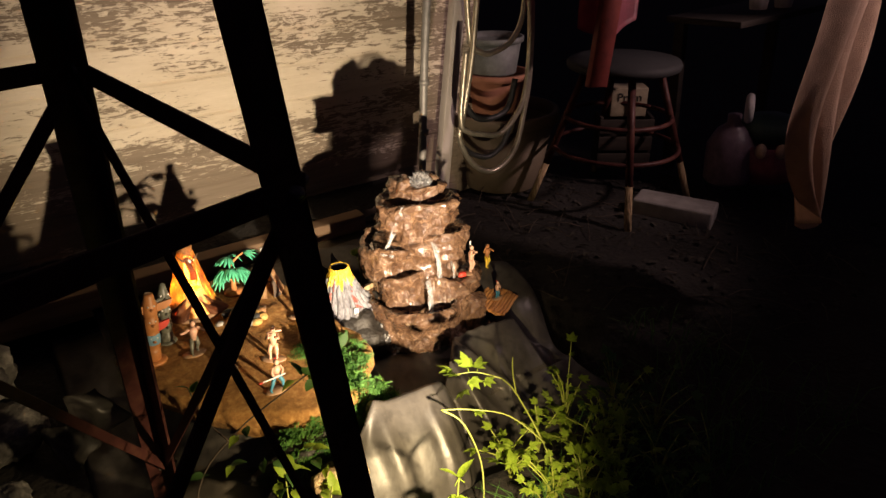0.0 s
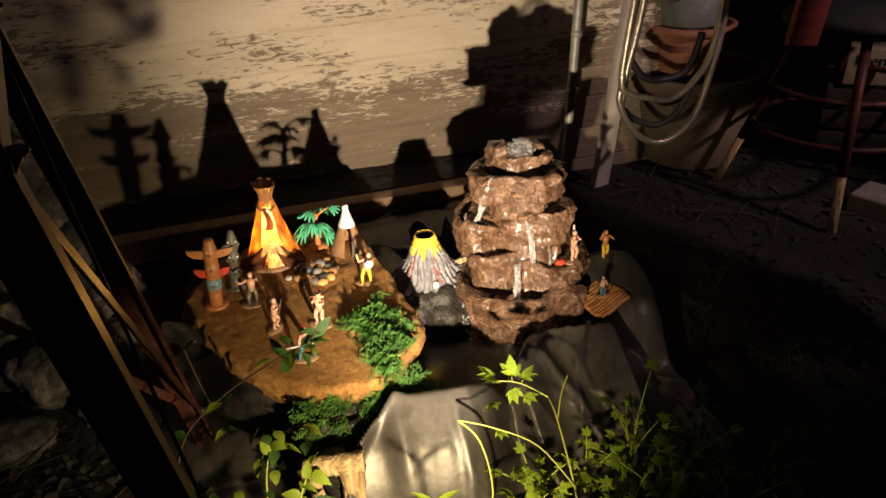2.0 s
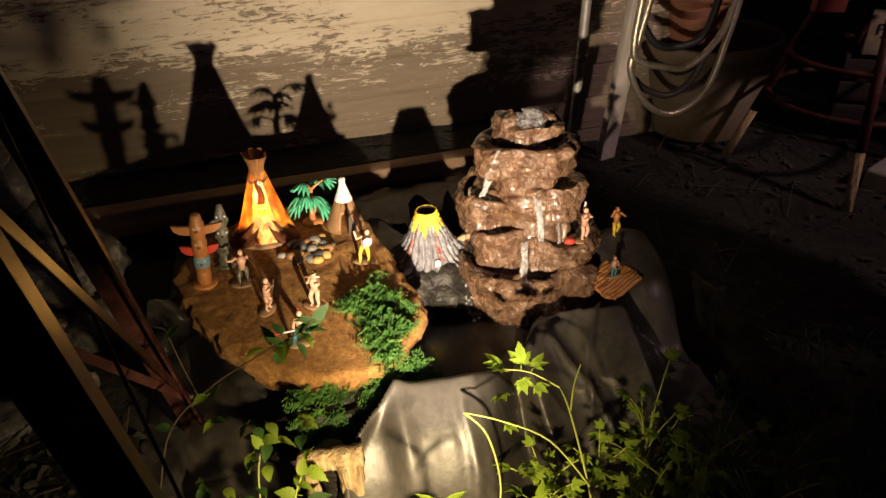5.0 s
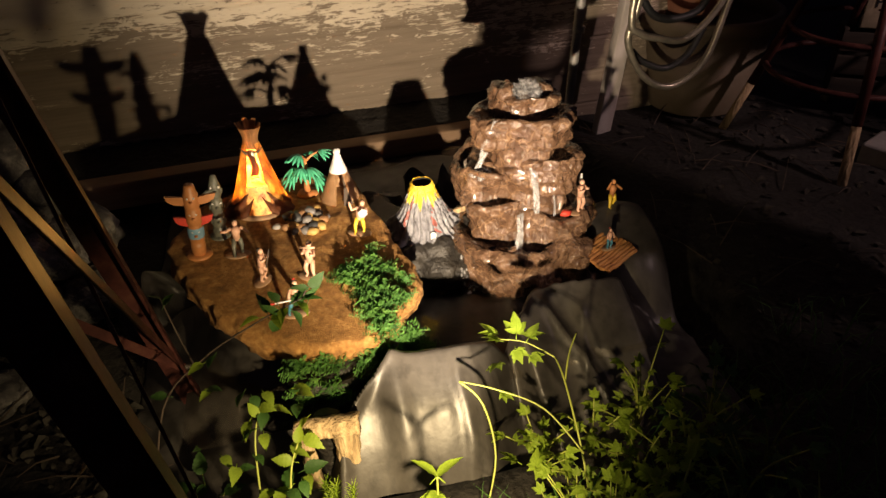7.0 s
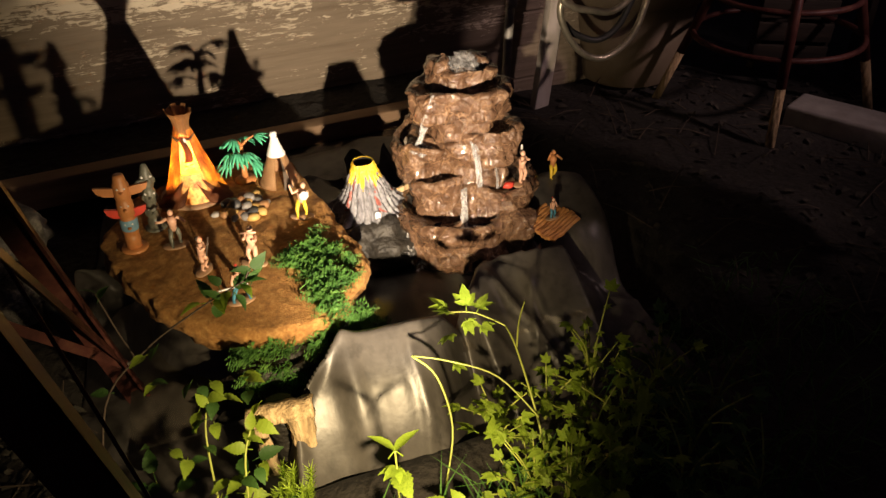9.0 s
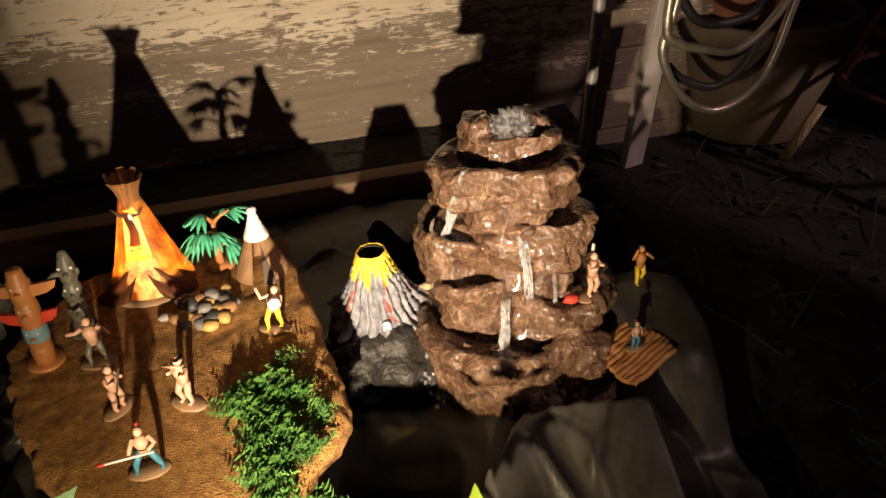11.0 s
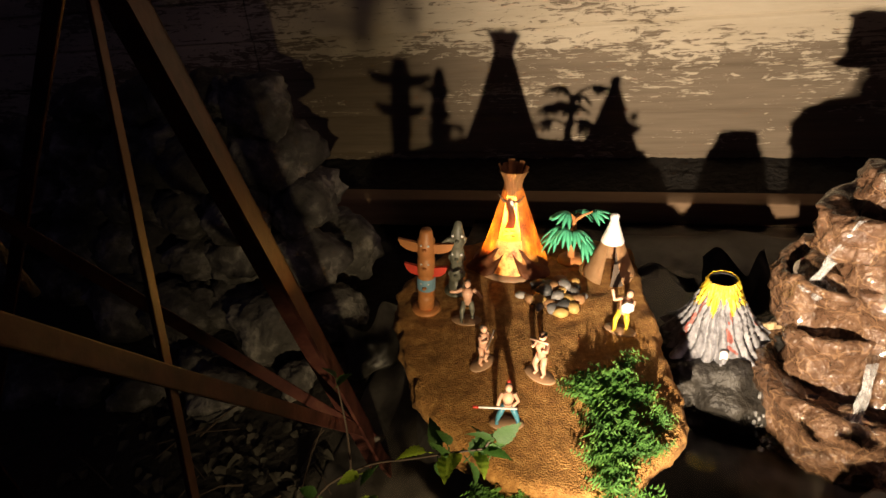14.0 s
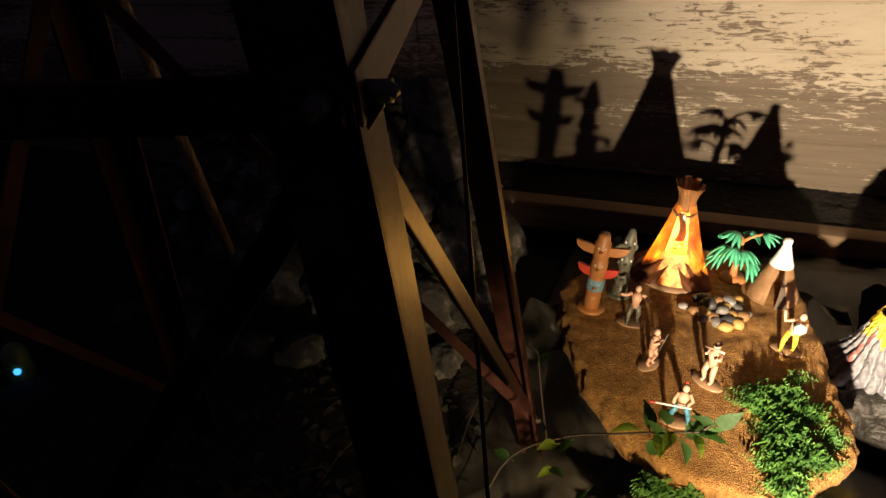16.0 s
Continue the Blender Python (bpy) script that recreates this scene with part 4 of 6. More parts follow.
# ---- rock fountain ----
def rock_mesh(plan, z0, z1, dish=0.0, seed=0.0):
    """A ledge of moulded rock over a plan outline: broken faces, a craggy lip, a hollow on top."""
    rim = outline(plan, 14)
    n = len(rim)
    mid = sum(rim, Vector((0, 0, 0))) / n
    H = z1 - z0
    prof = [(1.02, 0.0), (1.03, 0.10), (1.02, 0.20), (1.0, 0.30), (0.985, 0.40), (0.975, 0.50), (0.985, 0.60), (1.01, 0.70), (1.025, 0.79), (1.025, 0.86), (1.01, 0.92), (0.985, 0.96), (0.95, 0.99), (0.91, 1.0), (0.86, 1.0)]
    lv = [(a, z0 + H * b) for a, b in prof] + [(0.80, z1 - 0.25 * dish), (0.72, z1 - 0.8 * dish), (0.60, z1 - dish), (0.40, z1 - dish), (0.18, z1 - dish), (0.02, z1 - dish)]
    bm = bmesh.new()
    rings = []
    for sc, z in lv:
        ring = []
        for k in range(n):
            p = mid + (rim[k] - mid) * sc
            d = (rim[k] - mid).normalized()
            q = Vector((p.x, p.y, z))
            face = noise.cell(Vector((q.x * 30 + 0.6 * noise.noise(q * 40), q.y * 30 + 0.6 * noise.noise(q * 40 + Vector((5, 0, 0))), q.z * 34 + seed))) - 0.5
            ridge = 0.5 - abs(noise.noise(q * 42 + Vector((0, 0, seed))))
            push = 0.014 * noise.noise(q * 15 + Vector((seed, 0, 0))) + 0.010 * ridge + 0.0055 * face + 0.003 * noise.noise(q * 95)
            push *= 0.2 + 0.8 * step(0.45, 0.86, sc)
            up = 0.013 * noise.noise(Vector((q.x * 17, q.y * 17, seed))) + 0.003 * noise.noise(Vector((q.x * 60, q.y * 60, seed + 3)))
            ring.append(bm.verts.new((p.x + d.x * push, p.y + d.y * push, z + up)))
        rings.append(ring)
    for a, b in zip(rings, rings[1:]):
        for k in range(n):
            bm.faces.new((a[k], a[(k + 1) % n], b[(k + 1) % n], b[k]))
    bm.faces.new(rings[0][::-1]), bm.faces.new(rings[-1])
    bmesh.ops.recalc_face_normals(bm, faces=bm.faces)
    return bm


fountain = thing("rock_fountain", pose(0, 0, 0), "wet brown tiered rock fountain with running water", "fountain")
LEDGES = [
    ("bottom_bowl", [(0.038, 1.290), (0.034, 1.240), (0.068, 1.205), (0.108, 1.178), (0.148, 1.166), (0.200, 1.178), (0.246, 1.215), (0.262, 1.30), (0.235, 1.38), (0.15, 1.41), (0.07, 1.38), (0.045, 1.335)], -0.062, 0.034, 0.026, 1.3),
    ("corner_rock", [(0.196, 1.176), (0.212, 1.160), (0.236, 1.168), (0.244, 1.192), (0.226, 1.206), (0.202, 1.200)], -0.05, 0.030, 0.0, 2.1),
    ("right_block", [(0.138, 1.240), (0.158, 1.216), (0.192, 1.196), (0.242, 1.198), (0.276, 1.236), (0.272, 1.31), (0.22, 1.36), (0.15, 1.33)], -0.04, 0.074, 0.006, 7.1),
    ("left_block", [(0.064, 1.330), (0.062, 1.288), (0.086, 1.252), (0.122, 1.238), (0.148, 1.252), (0.165, 1.31), (0.13, 1.37), (0.08, 1.365)], -0.02, 0.088, 0.010, 3.7),
    ("middle_block", [(0.080, 1.31), (0.132, 1.262), (0.192, 1.248), (0.236, 1.28), (0.235, 1.36), (0.16, 1.39), (0.10, 1.36)], 0.05, 0.150, 0.0, 9.2),
    ("left_bowl", [(0.052, 1.360), (0.056, 1.308), (0.086, 1.280), (0.120, 1.272), (0.148, 1.280), (0.158, 1.33), (0.13, 1.39), (0.08, 1.40)], 0.070, 0.146, 0.018, 5.5),
    ("right_ledge", [(0.148, 1.272), (0.160, 1.246), (0.186, 1.230), (0.226, 1.232), (0.242, 1.262), (0.235, 1.33), (0.17, 1.35)], 0.105, 0.170, 0.005, 15.2),
    ("pillar", [(0.196, 1.242), (0.218, 1.238), (0.230, 1.258), (0.212, 1.275), (0.196, 1.264)], 0.060, 0.145, 0.0, 17.7),
    ("upper_block", [(0.100, 1.305), (0.134, 1.264), (0.186, 1.246), (0.214, 1.285), (0.214, 1.34), (0.15, 1.37), (0.108, 1.345)], 0.135, 0.212, 0.0, 19.3),
    ("upper_ledge", [(0.076, 1.318), (0.080, 1.288), (0.108, 1.264), (0.144, 1.258), (0.176, 1.238), (0.210, 1.244), (0.234, 1.262), (0.228, 1.315), (0.195, 1.355), (0.12, 1.362)], 0.186, 0.240, 0.010, 21.0),
    ("crown", [(0.114, 1.302), (0.130, 1.276), (0.160, 1.264), (0.196, 1.264), (0.214, 1.290), (0.200, 1.325), (0.15, 1.340), (0.118, 1.330)], 0.222, 0.268, 0.008, 24.0),
    ("crown_rock", [(0.112, 1.318), (0.122, 1.290), (0.146, 1.288), (0.158, 1.310), (0.146, 1.338), (0.124, 1.342)], 0.225, 0.279, 0.0, 26.0),
    ("crown_rock", [(0.170, 1.318), (0.184, 1.290), (0.208, 1.286), (0.220, 1.308), (0.206, 1.334), (0.182, 1.338)], 0.225, 0.281, 0.0, 27.5),
]
for name, plan, z0, z1, dish, seed in LEDGES:
    part(name, rock_mesh(plan, z0, z1, dish, seed), M_ROCK, fountain)
for x, y, z, rx, ry in ((0.100, 1.328, 0.132, 0.034, 0.042), (0.135, 1.232, 0.012, 0.066, 0.046), (0.165, 1.300, 0.263, 0.032, 0.026)):
    bm = bmesh.new()
    lathe(bm, [(0.0001, 0.0012), (0.5, 0.001), (1.0, 0.0)], 32)
    for v in bm.verts:
        v.co = Vector((x + v.co.x * rx, y + v.co.y * ry, z + v.co.z + 0.0016 * noise.noise((v.co.x * 4, v.co.y * 4, x))))
    part("water_pool", bm, M_WATER, fountain, "thin film of water").visible_shadow = False


def stream(a, b, w0, w1, bend=0.012):
    bm = bmesh.new()
    a, b = Vector(a), Vector(b)
    cam_side = Vector((1, 0.25, 0)).normalized()
    for s in range(6):
        off = (s - 2.5) / 2.5
        pts, rad = [], []
        for i in range(9):
            q = i / 8
            w = w0 + (w1 - w0) * q
            p = a.lerp(b, q) + Vector((0, -bend * math.sin(math.pi * min(1, q * 1.0)) , bend * math.sin(math.pi * q) * 0.5))
            p += cam_side * (off * w * (0.32 + 0.25 * noise.noise((q * 3, s * 7.1, a.x * 40))) + 0.0022 * noise.noise((q * 6, s * 3.1, a.x * 40)))
            pts.append(p)
            rad.append(w * 0.13 * (0.45 + 1.3 * abs(noise.noise((q * 9, s * 3.3, 4)))))
        tube(bm, pts, rad, 8)
    tagged(part("water_stream", bm, M_STREAM, fountain, "clear falling water"), kind="stuff")
stream((0.104, 1.262, 0.242), (0.078, 1.296, 0.138), 0.017, 0.018, 0.004)
stream((0.158, 1.244, 0.158), (0.164, 1.226, 0.078), 0.013, 0.016, 0.008)
stream((0.132, 1.226, 0.082), (0.120, 1.200, 0.012), 0.014, 0.019, 0.008)
stream((0.192, 1.226, 0.110), (0.190, 1.212, 0.076), 0.004, 0.005, 0.003)
def froth(c, r, n, rise=0.6):
    bm = bmesh.new()
    for _ in range(n):
        a, q = random.uniform(0, 6.28), random.random() ** 0.7
        ball(bm, (c[0] + r * q * math.cos(a), c[1] + r * q * math.sin(a), c[2] + r * rise * (1 - q) * random.random()), r * random.uniform(0.07, 0.22), 0, 2, (1, 1, 0.8), 0.3, 60)
    tagged(part("froth", bm, M_STREAM, fountain, "bubbling white water"), kind="stuff")
bm = bmesh.new()
ball(bm, (0.166, 1.294, 0.268), 0.021, 0, 4, (1.1, 0.9, 1.0), 0.55, 170)
tagged(part("froth", bm, M_STREAM, fountain, "bubbling dome of clear water"), kind="stuff")
# left bowl: flat white froth that also stands in for the wet rock's glint
froth((0.092, 1.300, 0.136), 0.030, 70, 0.14)
froth((0.120, 1.200, 0.012), 0.018, 26, 0.6)
froth((0.044, 1.222, -0.049), 0.020, 24, 0.3)
for x, y, z0, z1 in ((0.046, 1.300, 0.018, -0.048), (0.034, 1.262, 0.000, -0.048), (0.030, 1.225, -0.010, -0.048)):
    bm = bmesh.new()
    for k in range(14):
        q = random.random()
        ball(bm, (x + random.gauss(0, 0.004), y + random.gauss(0, 0.004), z0 + (z1 - z0) * q), random.uniform(0.0012, 0.0030), 0, 1, (1, 1, 1.7), 0.2, 50)
    tagged(part("droplets", bm, M_STREAM, fountain, "falling drops of water"), kind="stuff")
bm = bmesh.new()
ball(bm, (0, 0, 0), 0.008, 0, 2, (1.2, 0.8, 0.7), 0.5, 60)
ob = part("plastic_flower", bm, M_RED)
ob.matrix_world = pose(0.208, 1.208, 0.080)
tagged(ob, "small red plastic flower on the fountain ledge", "flower")

# ---- raft with a toy figure ----
M_BARK = material("orange_bark", [(0.3, (0.42, 0.17, 0.05)), (0.7, (0.68, 0.34, 0.12))], 60, (0.3, 1, 1), rough=0.6, bump=0.4)
raft = thing("toy_raft", pose(0.278, 1.178, 0.006, 7, -3, 28), "orange-brown bark raft with ragged ends on the liner", "toy raft")
for k in range(11):
    bm = bmesh.new()
    y = (k - 5) * 0.0064
    L0, L1 = -0.040 - 0.006 * random.random(), 0.036 + 0.010 * random.random()
    pts = [Vector((L0 + (L1 - L0) * i / 8, y + 0.0028 * noise.noise((i * 0.6, k * 1.3, 0)), 0.0030 * noise.noise((i * 0.8, k * 1.7, 3)))) for i in range(9)]
    tube(bm, pts, [0.0040 + 0.0010 * noise.noise((i, k * 2.0, 7)) for i in range(9)], 7)
    part("bark_strip", bm, M_BARK, raft, smooth=False)
toy_figure(0.278, 1.176, 0.012, 10, SPEAR, STAND, M_BLUE, 0.044, extra=[((0, 0.001, 0.044), (0, 0.003, 0.050), 0.002, 4)], label="small toy figure with a red crest on the raft")

# ---- lattice tower ----
tower = thing("lattice_tower", pose(0, 0, 0), "rusty red iron lattice tower of a garden windmill", "lattice tower")
LOW = [Vector(p) for p in ((-0.431, 1.120, 0.0), (-0.290, 0.631, 0.0), (-0.779, 0.490, 0.0), (-0.920, 0.979, 0.0))]
MIDR = [Vector(p) for p in ((-0.430, 0.938, 0.63), (-0.345, 0.645, 0.588), (-0.638, 0.560, 0.588), (-0.723, 0.853, 0.63))]
def extend(a, b, z):
    return a + (b - a) * ((z - a.z) / (b.z - a.z))
HIGH = [extend(a, b, 1.05) for a, b in zip(LOW, MIDR)]
centre = Vector((-0.57, 0.78, 0))
for k in range(4):
    foot, top = extend(LOW[k], MIDR[k], -0.10), extend(LOW[k], MIDR[k], 1.9)
    n1, n2 = (LOW[(k + 1) % 4] - LOW[k]).normalized(), (LOW[(k - 1) % 4] - LOW[k]).normalized()
    bm = bmesh.new()
    for n, m in ((n1, n2), (n2, n1)):
        vs = []
        for p in (foot, top):
            for a, b in ((0, 0), (0.030, 0), (0.030, 0.0035), (0, 0.0035)):
                vs.append(bm.verts.new(p + n * a + m * b))
        for i in range(4):
            bm.faces.new((vs[i], vs[(i + 1) % 4], vs[4 + (i + 1) % 4], vs[4 + i]))
        bm.faces.new(vs[3::-1]), bm.faces.new(vs[4:])
    bmesh.ops.recalc_face_normals(bm, faces=bm.faces)
    part("leg", bm, M_RUST, tower, smooth=False)
for k in range(4):
    j = (k + 1) % 4
    for ring in (MIDR, HIGH):
        bm = bmesh.new()
        beam(bm, ring[k], ring[j], 0.018, 0.0035)
        part("strut", bm, M_RUST, tower, smooth=False)
    for a, b in ((LOW, MIDR),):
        for p, q in ((a[k], b[j]), (b[k], a[j])):
            off = (centre - (p + q) / 2)
            off.z = 0
            off = off.normalized() * (0.004 if p is a[k] else 0.009)
            bm = bmesh.new()
            beam(bm, p + off, q + off, 0.0130, 0.003)
            part("brace", bm, M_RUST, tower, smooth=False)
for ring in (MIDR, LOW):
    for p in ring:
        out = (p - centre)
        out.z = 0
        out.normalize()
        side = Vector((-out.y, out.x, 0))
        for s in (-1, 1):
            bm = bmesh.new()
            c = p + side * s * 0.012 - out * 0.006 + out * 0.004
            d = (out + side * s * 0.9).normalized()
            tube(bm, [c - d * 0.010, c + d * 0.002], 0.0042, 6)
            ball(bm, c + d * 0.002, 0.0030, 0, 1)
            part("bolt", bm, M_BOLT, tower)
# ---- garden spotlight ----
lamp = thing("spotlight", pose(*LAMP, 0, 0, 0), "small black garden spotlight on a stake", "spotlight")
bm = bmesh.new()
lathe(bm, [(0.0001, -0.075), (0.016, -0.074), (0.023, -0.065), (0.026, -0.03), (0.027, 0.001), (0.0285, 0.003), (0.0285, 0.006), (0.0255, 0.006), (0.024, -0.012), (0.0001, -0.014)], 28)
for v in bm.verts:
    v.co = Matrix.Rotation(radians(-84), 4, "X") @ Vector((v.co.x * 0.6, v.co.y * 0.6, v.co.z))
part("housing", bm, M_BLACK, lamp)
bm = bmesh.new()
tube(bm, [(0, -0.03, -0.020), (0, -0.03, -0.10), (0, -0.03, -0.22)], [0.007, 0.007, 0.004], 10)
part("stake", bm, M_BLACK, lamp)

# ---- wall corner: pipe, post, hose, pots ----
bm = bmesh.new()
tube(bm, [(0.402, 1.70, -0.06), (0.420, 1.695, 0.07), (0.455, 1.69, 0.40), (0.490, 1.69, 0.64), (0.55, 1.69, 1.4)], 0.0105, 14)
pipe = part("drain_pipe", bm, M_PIPE)
pipe.matrix_world = PLAN
tagged(pipe, "grey galvanised upright pipe by the wall corner", "pipe")
for z, x in ((0.215, 0.438), (0.345, 0.4515)):
    bm = bmesh.new()
    tube(bm, [(x - 0.001, 1.6925, z - 0.007), (x + 0.001, 1.692, z + 0.007)], 0.0135, 14)
    part("collar", bm, M_PIPE, pipe, "pale pipe collar")
post = thing("corner_post", PLAN, "white painted corner post with worn paint", "post", kind="structure")
bm = bmesh.new()
beam(bm, (0.600, 1.915, -0.16), (0.905, 1.945, 1.40), 0.044, 0.030, 0, 0.003)
part("post_board", bm, M_POST, post)
bm = bmesh.new()
box(bm, (0.78, 2.0, -0.2), (0.86, 3.6, 1.7), 0, 0.002)
tagged(part("wall_east", bm, M_SIDING), "cream painted side wall going back from the corner", "wall", kind="structure")

hose = thing("garden_hose", PLAN, "coiled braided metal hose hanging by the post", "hose")
def smooth_path(pts, per=8):
    pts = [Vector(p) for p in pts]
    out = []
    for i in range(len(pts) - 1):
        p0, p1, p2, p3 = pts[max(i - 1, 0)], pts[i], pts[i + 1], pts[min(i + 2, len(pts) - 1)]
        for k in range(per):
            t = k / per
            out.append(0.5 * ((2 * p1) + (p2 - p0) * t + (2 * p0 - 5 * p1 + 4 * p2 - p3) * t * t + (3 * p1 - p0 - 3 * p2 + p3) * t ** 3))
    return out + [pts[-1]]
LOOPS = [[(0.655, 1.71, 0.60), (0.620, 1.71, 0.38), (0.582, 1.71, 0.23), (0.566, 1.71, 0.16), (0.615, 1.715, 0.070), (0.691, 1.72, 0.033), (0.770, 1.72, 0.080), (0.812, 1.72, 0.20), (0.835, 1.72, 0.32), (0.842, 1.72, 0.54), (0.80, 1.72, 0.72)],
         [(0.625, 1.73, 0.56), (0.632, 1.73, 0.42), (0.665, 1.73, 0.385), (0.707, 1.73, 0.378), (0.775, 1.73, 0.402), (0.818, 1.73, 0.47), (0.832, 1.73, 0.60)],
         [(0.595, 1.70, 0.40), (0.566, 1.70, 0.22), (0.590, 1.70, 0.180), (0.635, 1.70, 0.163), (0.700, 1.70, 0.150), (0.760, 1.70, 0.190), (0.798, 1.70, 0.255), (0.818, 1.70, 0.40), (0.815, 1.70, 0.62)]]
for L in LOOPS:
    bm = bmesh.new()
    pts = smooth_path(L, 22)
    tube(bm, pts, [0.0078 * (1 + 0.09 * (i % 2)) for i in range(len(pts))], 10)
    part("coil", bm, M_HOSE, hose)
bm = bmesh.new()
tube(bm, smooth_path([(0.60, 1.735, 0.26), (0.64, 1.735, 0.205), (0.70, 1.735, 0.19), (0.76, 1.735, 0.21), (0.79, 1.735, 0.29)], 10), 0.009, 10)
tube(bm, smooth_path([(0.59, 1.735, 0.13), (0.62, 1.735, 0.10), (0.68, 1.735, 0.075), (0.735, 1.735, 0.10), (0.77, 1.735, 0.16)], 10), 0.008, 10)
part("rubber_coil", bm, M_HOSED, hose, "black rubber hose")

def pot(name, x, y, z, r0, r1, h, m, label, lip=0.012):
    bm = bmesh.new()
    lathe(bm, [(0.0001, 0), (r0, 0), (r0 * 1.02, 0.004), (r1 * 0.97, h * 0.84), (r1 - 0.008, h * 0.84), (r0 * 0.9, 0.02), (0.0001, 0.02)], 48)
    ob = part(name, bm, m)
    ob.matrix_world = Matrix.Translation(settled(x, y, z))
    bm = bmesh.new()
    lathe(bm, [(r1 * 0.965, h * 0.838), (r1 * 0.975, h * 0.85), (r1 + lip, h * 0.86), (r1 + lip, h * 0.99), (r1 + lip * 0.6, h), (r1 - 0.006, h), (r1 - 0.009, h * 0.838)], 48)
    part("rim", bm, m, ob)
    return tagged(ob, label, "plant pot", "stacked plant pots")
pot("plant_pot", 0.945, 2.02, -0.15, 0.135, 0.185, 0.275, M_TANPOT, "large dull tan plant pot holding smaller pots")
pot("plant_pot", 0.925, 2.02, 0.118, 0.085, 0.108, 0.135, M_TERRA, "terracotta pot stacked in the large pot")
pot("plant_pot", 0.920, 2.02, 0.250, 0.080, 0.098, 0.120, M_GREYPOT, "grey plastic pot on top of the stack", 0.006)

# ---- stool and things beside it ----
stool = thing("bar_stool", pose(1.16, 1.63, -0.137), "low metal stool with worn red legs and two hoops", "stool")
for k, a in enumerate((144, 234, 324, 54)):
    c, s = math.cos(radians(a)), math.sin(radians(a))
    bm = bmesh.new()
    tube(bm, [(0.224 * c, 0.224 * s, 0.14), (0.115 * c, 0.115 * s, 0.455)], 0.012, 10)
    leg = part("leg", bm, M_RUST, stool)
    bm = bmesh.new()
    tube(bm, [(0.272 * c, 0.272 * s, 0), (0.224 * c, 0.224 * s, 0.14)], 0.0115, 10)
    part("leg_tip", bm, M_DRIFT, leg, "bare worn leg end")
for z, r in ((0.20, 0.203), (0.30, 0.169)):
    bm = bmesh.new()
    tube(bm, [(r * math.cos(2 * math.pi * i / 40), r * math.sin(2 * math.pi * i / 40), z) for i in range(41)], 0.0075, 8)
    part("hoop", bm, M_RUST, stool)
bm = bmesh.new()
lathe(bm, [(0.0001, 0.450), (0.16, 0.450), (0.175, 0.456), (0.178, 0.470), (0.170, 0.482), (0.0001, 0.484)], 40)
part("seat", bm, M_BLACK, stool, "black seat")
plank = thing("red_board", pose(0, 0, 0), "red painted board leaning on the stool", "board")
bm = bmesh.new()
beam(bm, (0.838, 1.45, 0.335), (0.905, 1.45, 0.90), 0.070, 0.018, 0, 0.003)
part("board", bm, plain("faded_red_paint", (0.26, 0.05, 0.04), 0.6), plank)
bm = bmesh.new()
def pink(u, v):
    return (0.775 + 0.235 * u, 1.475 + 0.012 * math.sin(u * 9), 0.74 - 0.25 * v - 0.03 * math.sin(u * 3.1) * v)
sheet(bm, 20, 16, pink)
bmesh.ops.solidify(bm, geom=bm.faces[:], thickness=0.004)
ob = part("pink_cloth", bm, M_PINK)
tagged(ob, "dusty pink cloth hanging over the red board", "cloth")

crate = thing("tin_box", pose(1.335, 1.745, 0.115, 0, 0, -36), "tan tin box with dark lettering under the stool seat", "box")
bm = bmesh.new()
box(bm, (-0.063, -0.04, 0), (0.063, 0.04, 0.10), 0, 0.004)
part("body", bm, plain("dull_tan_tin", (0.36, 0.30, 0.20), 0.6), crate)
txt = bpy.data.curves.new("lettering", "FONT")
txt.body, txt.size, txt.extrude, txt.align_x = "Prem", 0.040, 0.0006, "CENTER"
txt.materials.append(M_BLACK)
ob = new("lettering", txt)
ob.parent = crate
ob.matrix_local = pose(0, -0.0415, 0.055, 90, 0, 0)
under = thing("wooden_crate", pose(1.335, 1.745, -0.072, 0, 0, -36), "dark slatted wooden crate under the tin box", "crate")
for k in range(3):
    for y in (-0.045, 0.045):
        bm = bmesh.new()
        box(bm, (-0.095, y - 0.005, 0.004 + k * 0.062), (0.095, y + 0.005, 0.054 + k * 0.062), 0, 0.002)
        part("slat", bm, M_DARKWOOD, under)
for x in (-0.088, 0.088):
    bm = bmesh.new()
    box(bm, (x - 0.006, -0.040, 0), (x + 0.006, 0.040, 0.1855), 0, 0.002)
    part("end_panel", bm, M_DARKWOOD, under)

bm = bmesh.new()
box(bm, (-0.125, -0.055, 0), (0.125, 0.055, 0.075), 0, 0.008)
ob = part("concrete_block", bm, M_BLOCK)
ob.matrix_world = pose(1.215, 1.405, -0.150, 0, 0, -66)
tagged(ob, "pale flat concrete block lying on the ground", "block")

basket = thing("planter", PLAN @ pose(1.62, 1.42, -0.14), "pink tub with a scalloped pale rim", "planter")
bm = bmesh.new()
lathe(bm, [(0.0001, 0), (0.10, 0), (0.125, 0.06), (0.135, 0.13), (0.130, 0.135), (0.115, 0.06), (0.0001, 0.02)], 40)
part("tub", bm, M_PINK, basket)
bm = bmesh.new()
for k in range(14):
    a = 2 * math.pi * k / 14
    ball(bm, (0.136 * math.cos(a), 0.136 * math.sin(a), 0.128), 0.026, 0, 2, (0.7, 0.7, 1.0))
part("scalloped_rim", bm, plain("pale_peach_glaze", (0.50, 0.36, 0.26), 0.5), basket, "pale scalloped rim")
bm = bmesh.new()
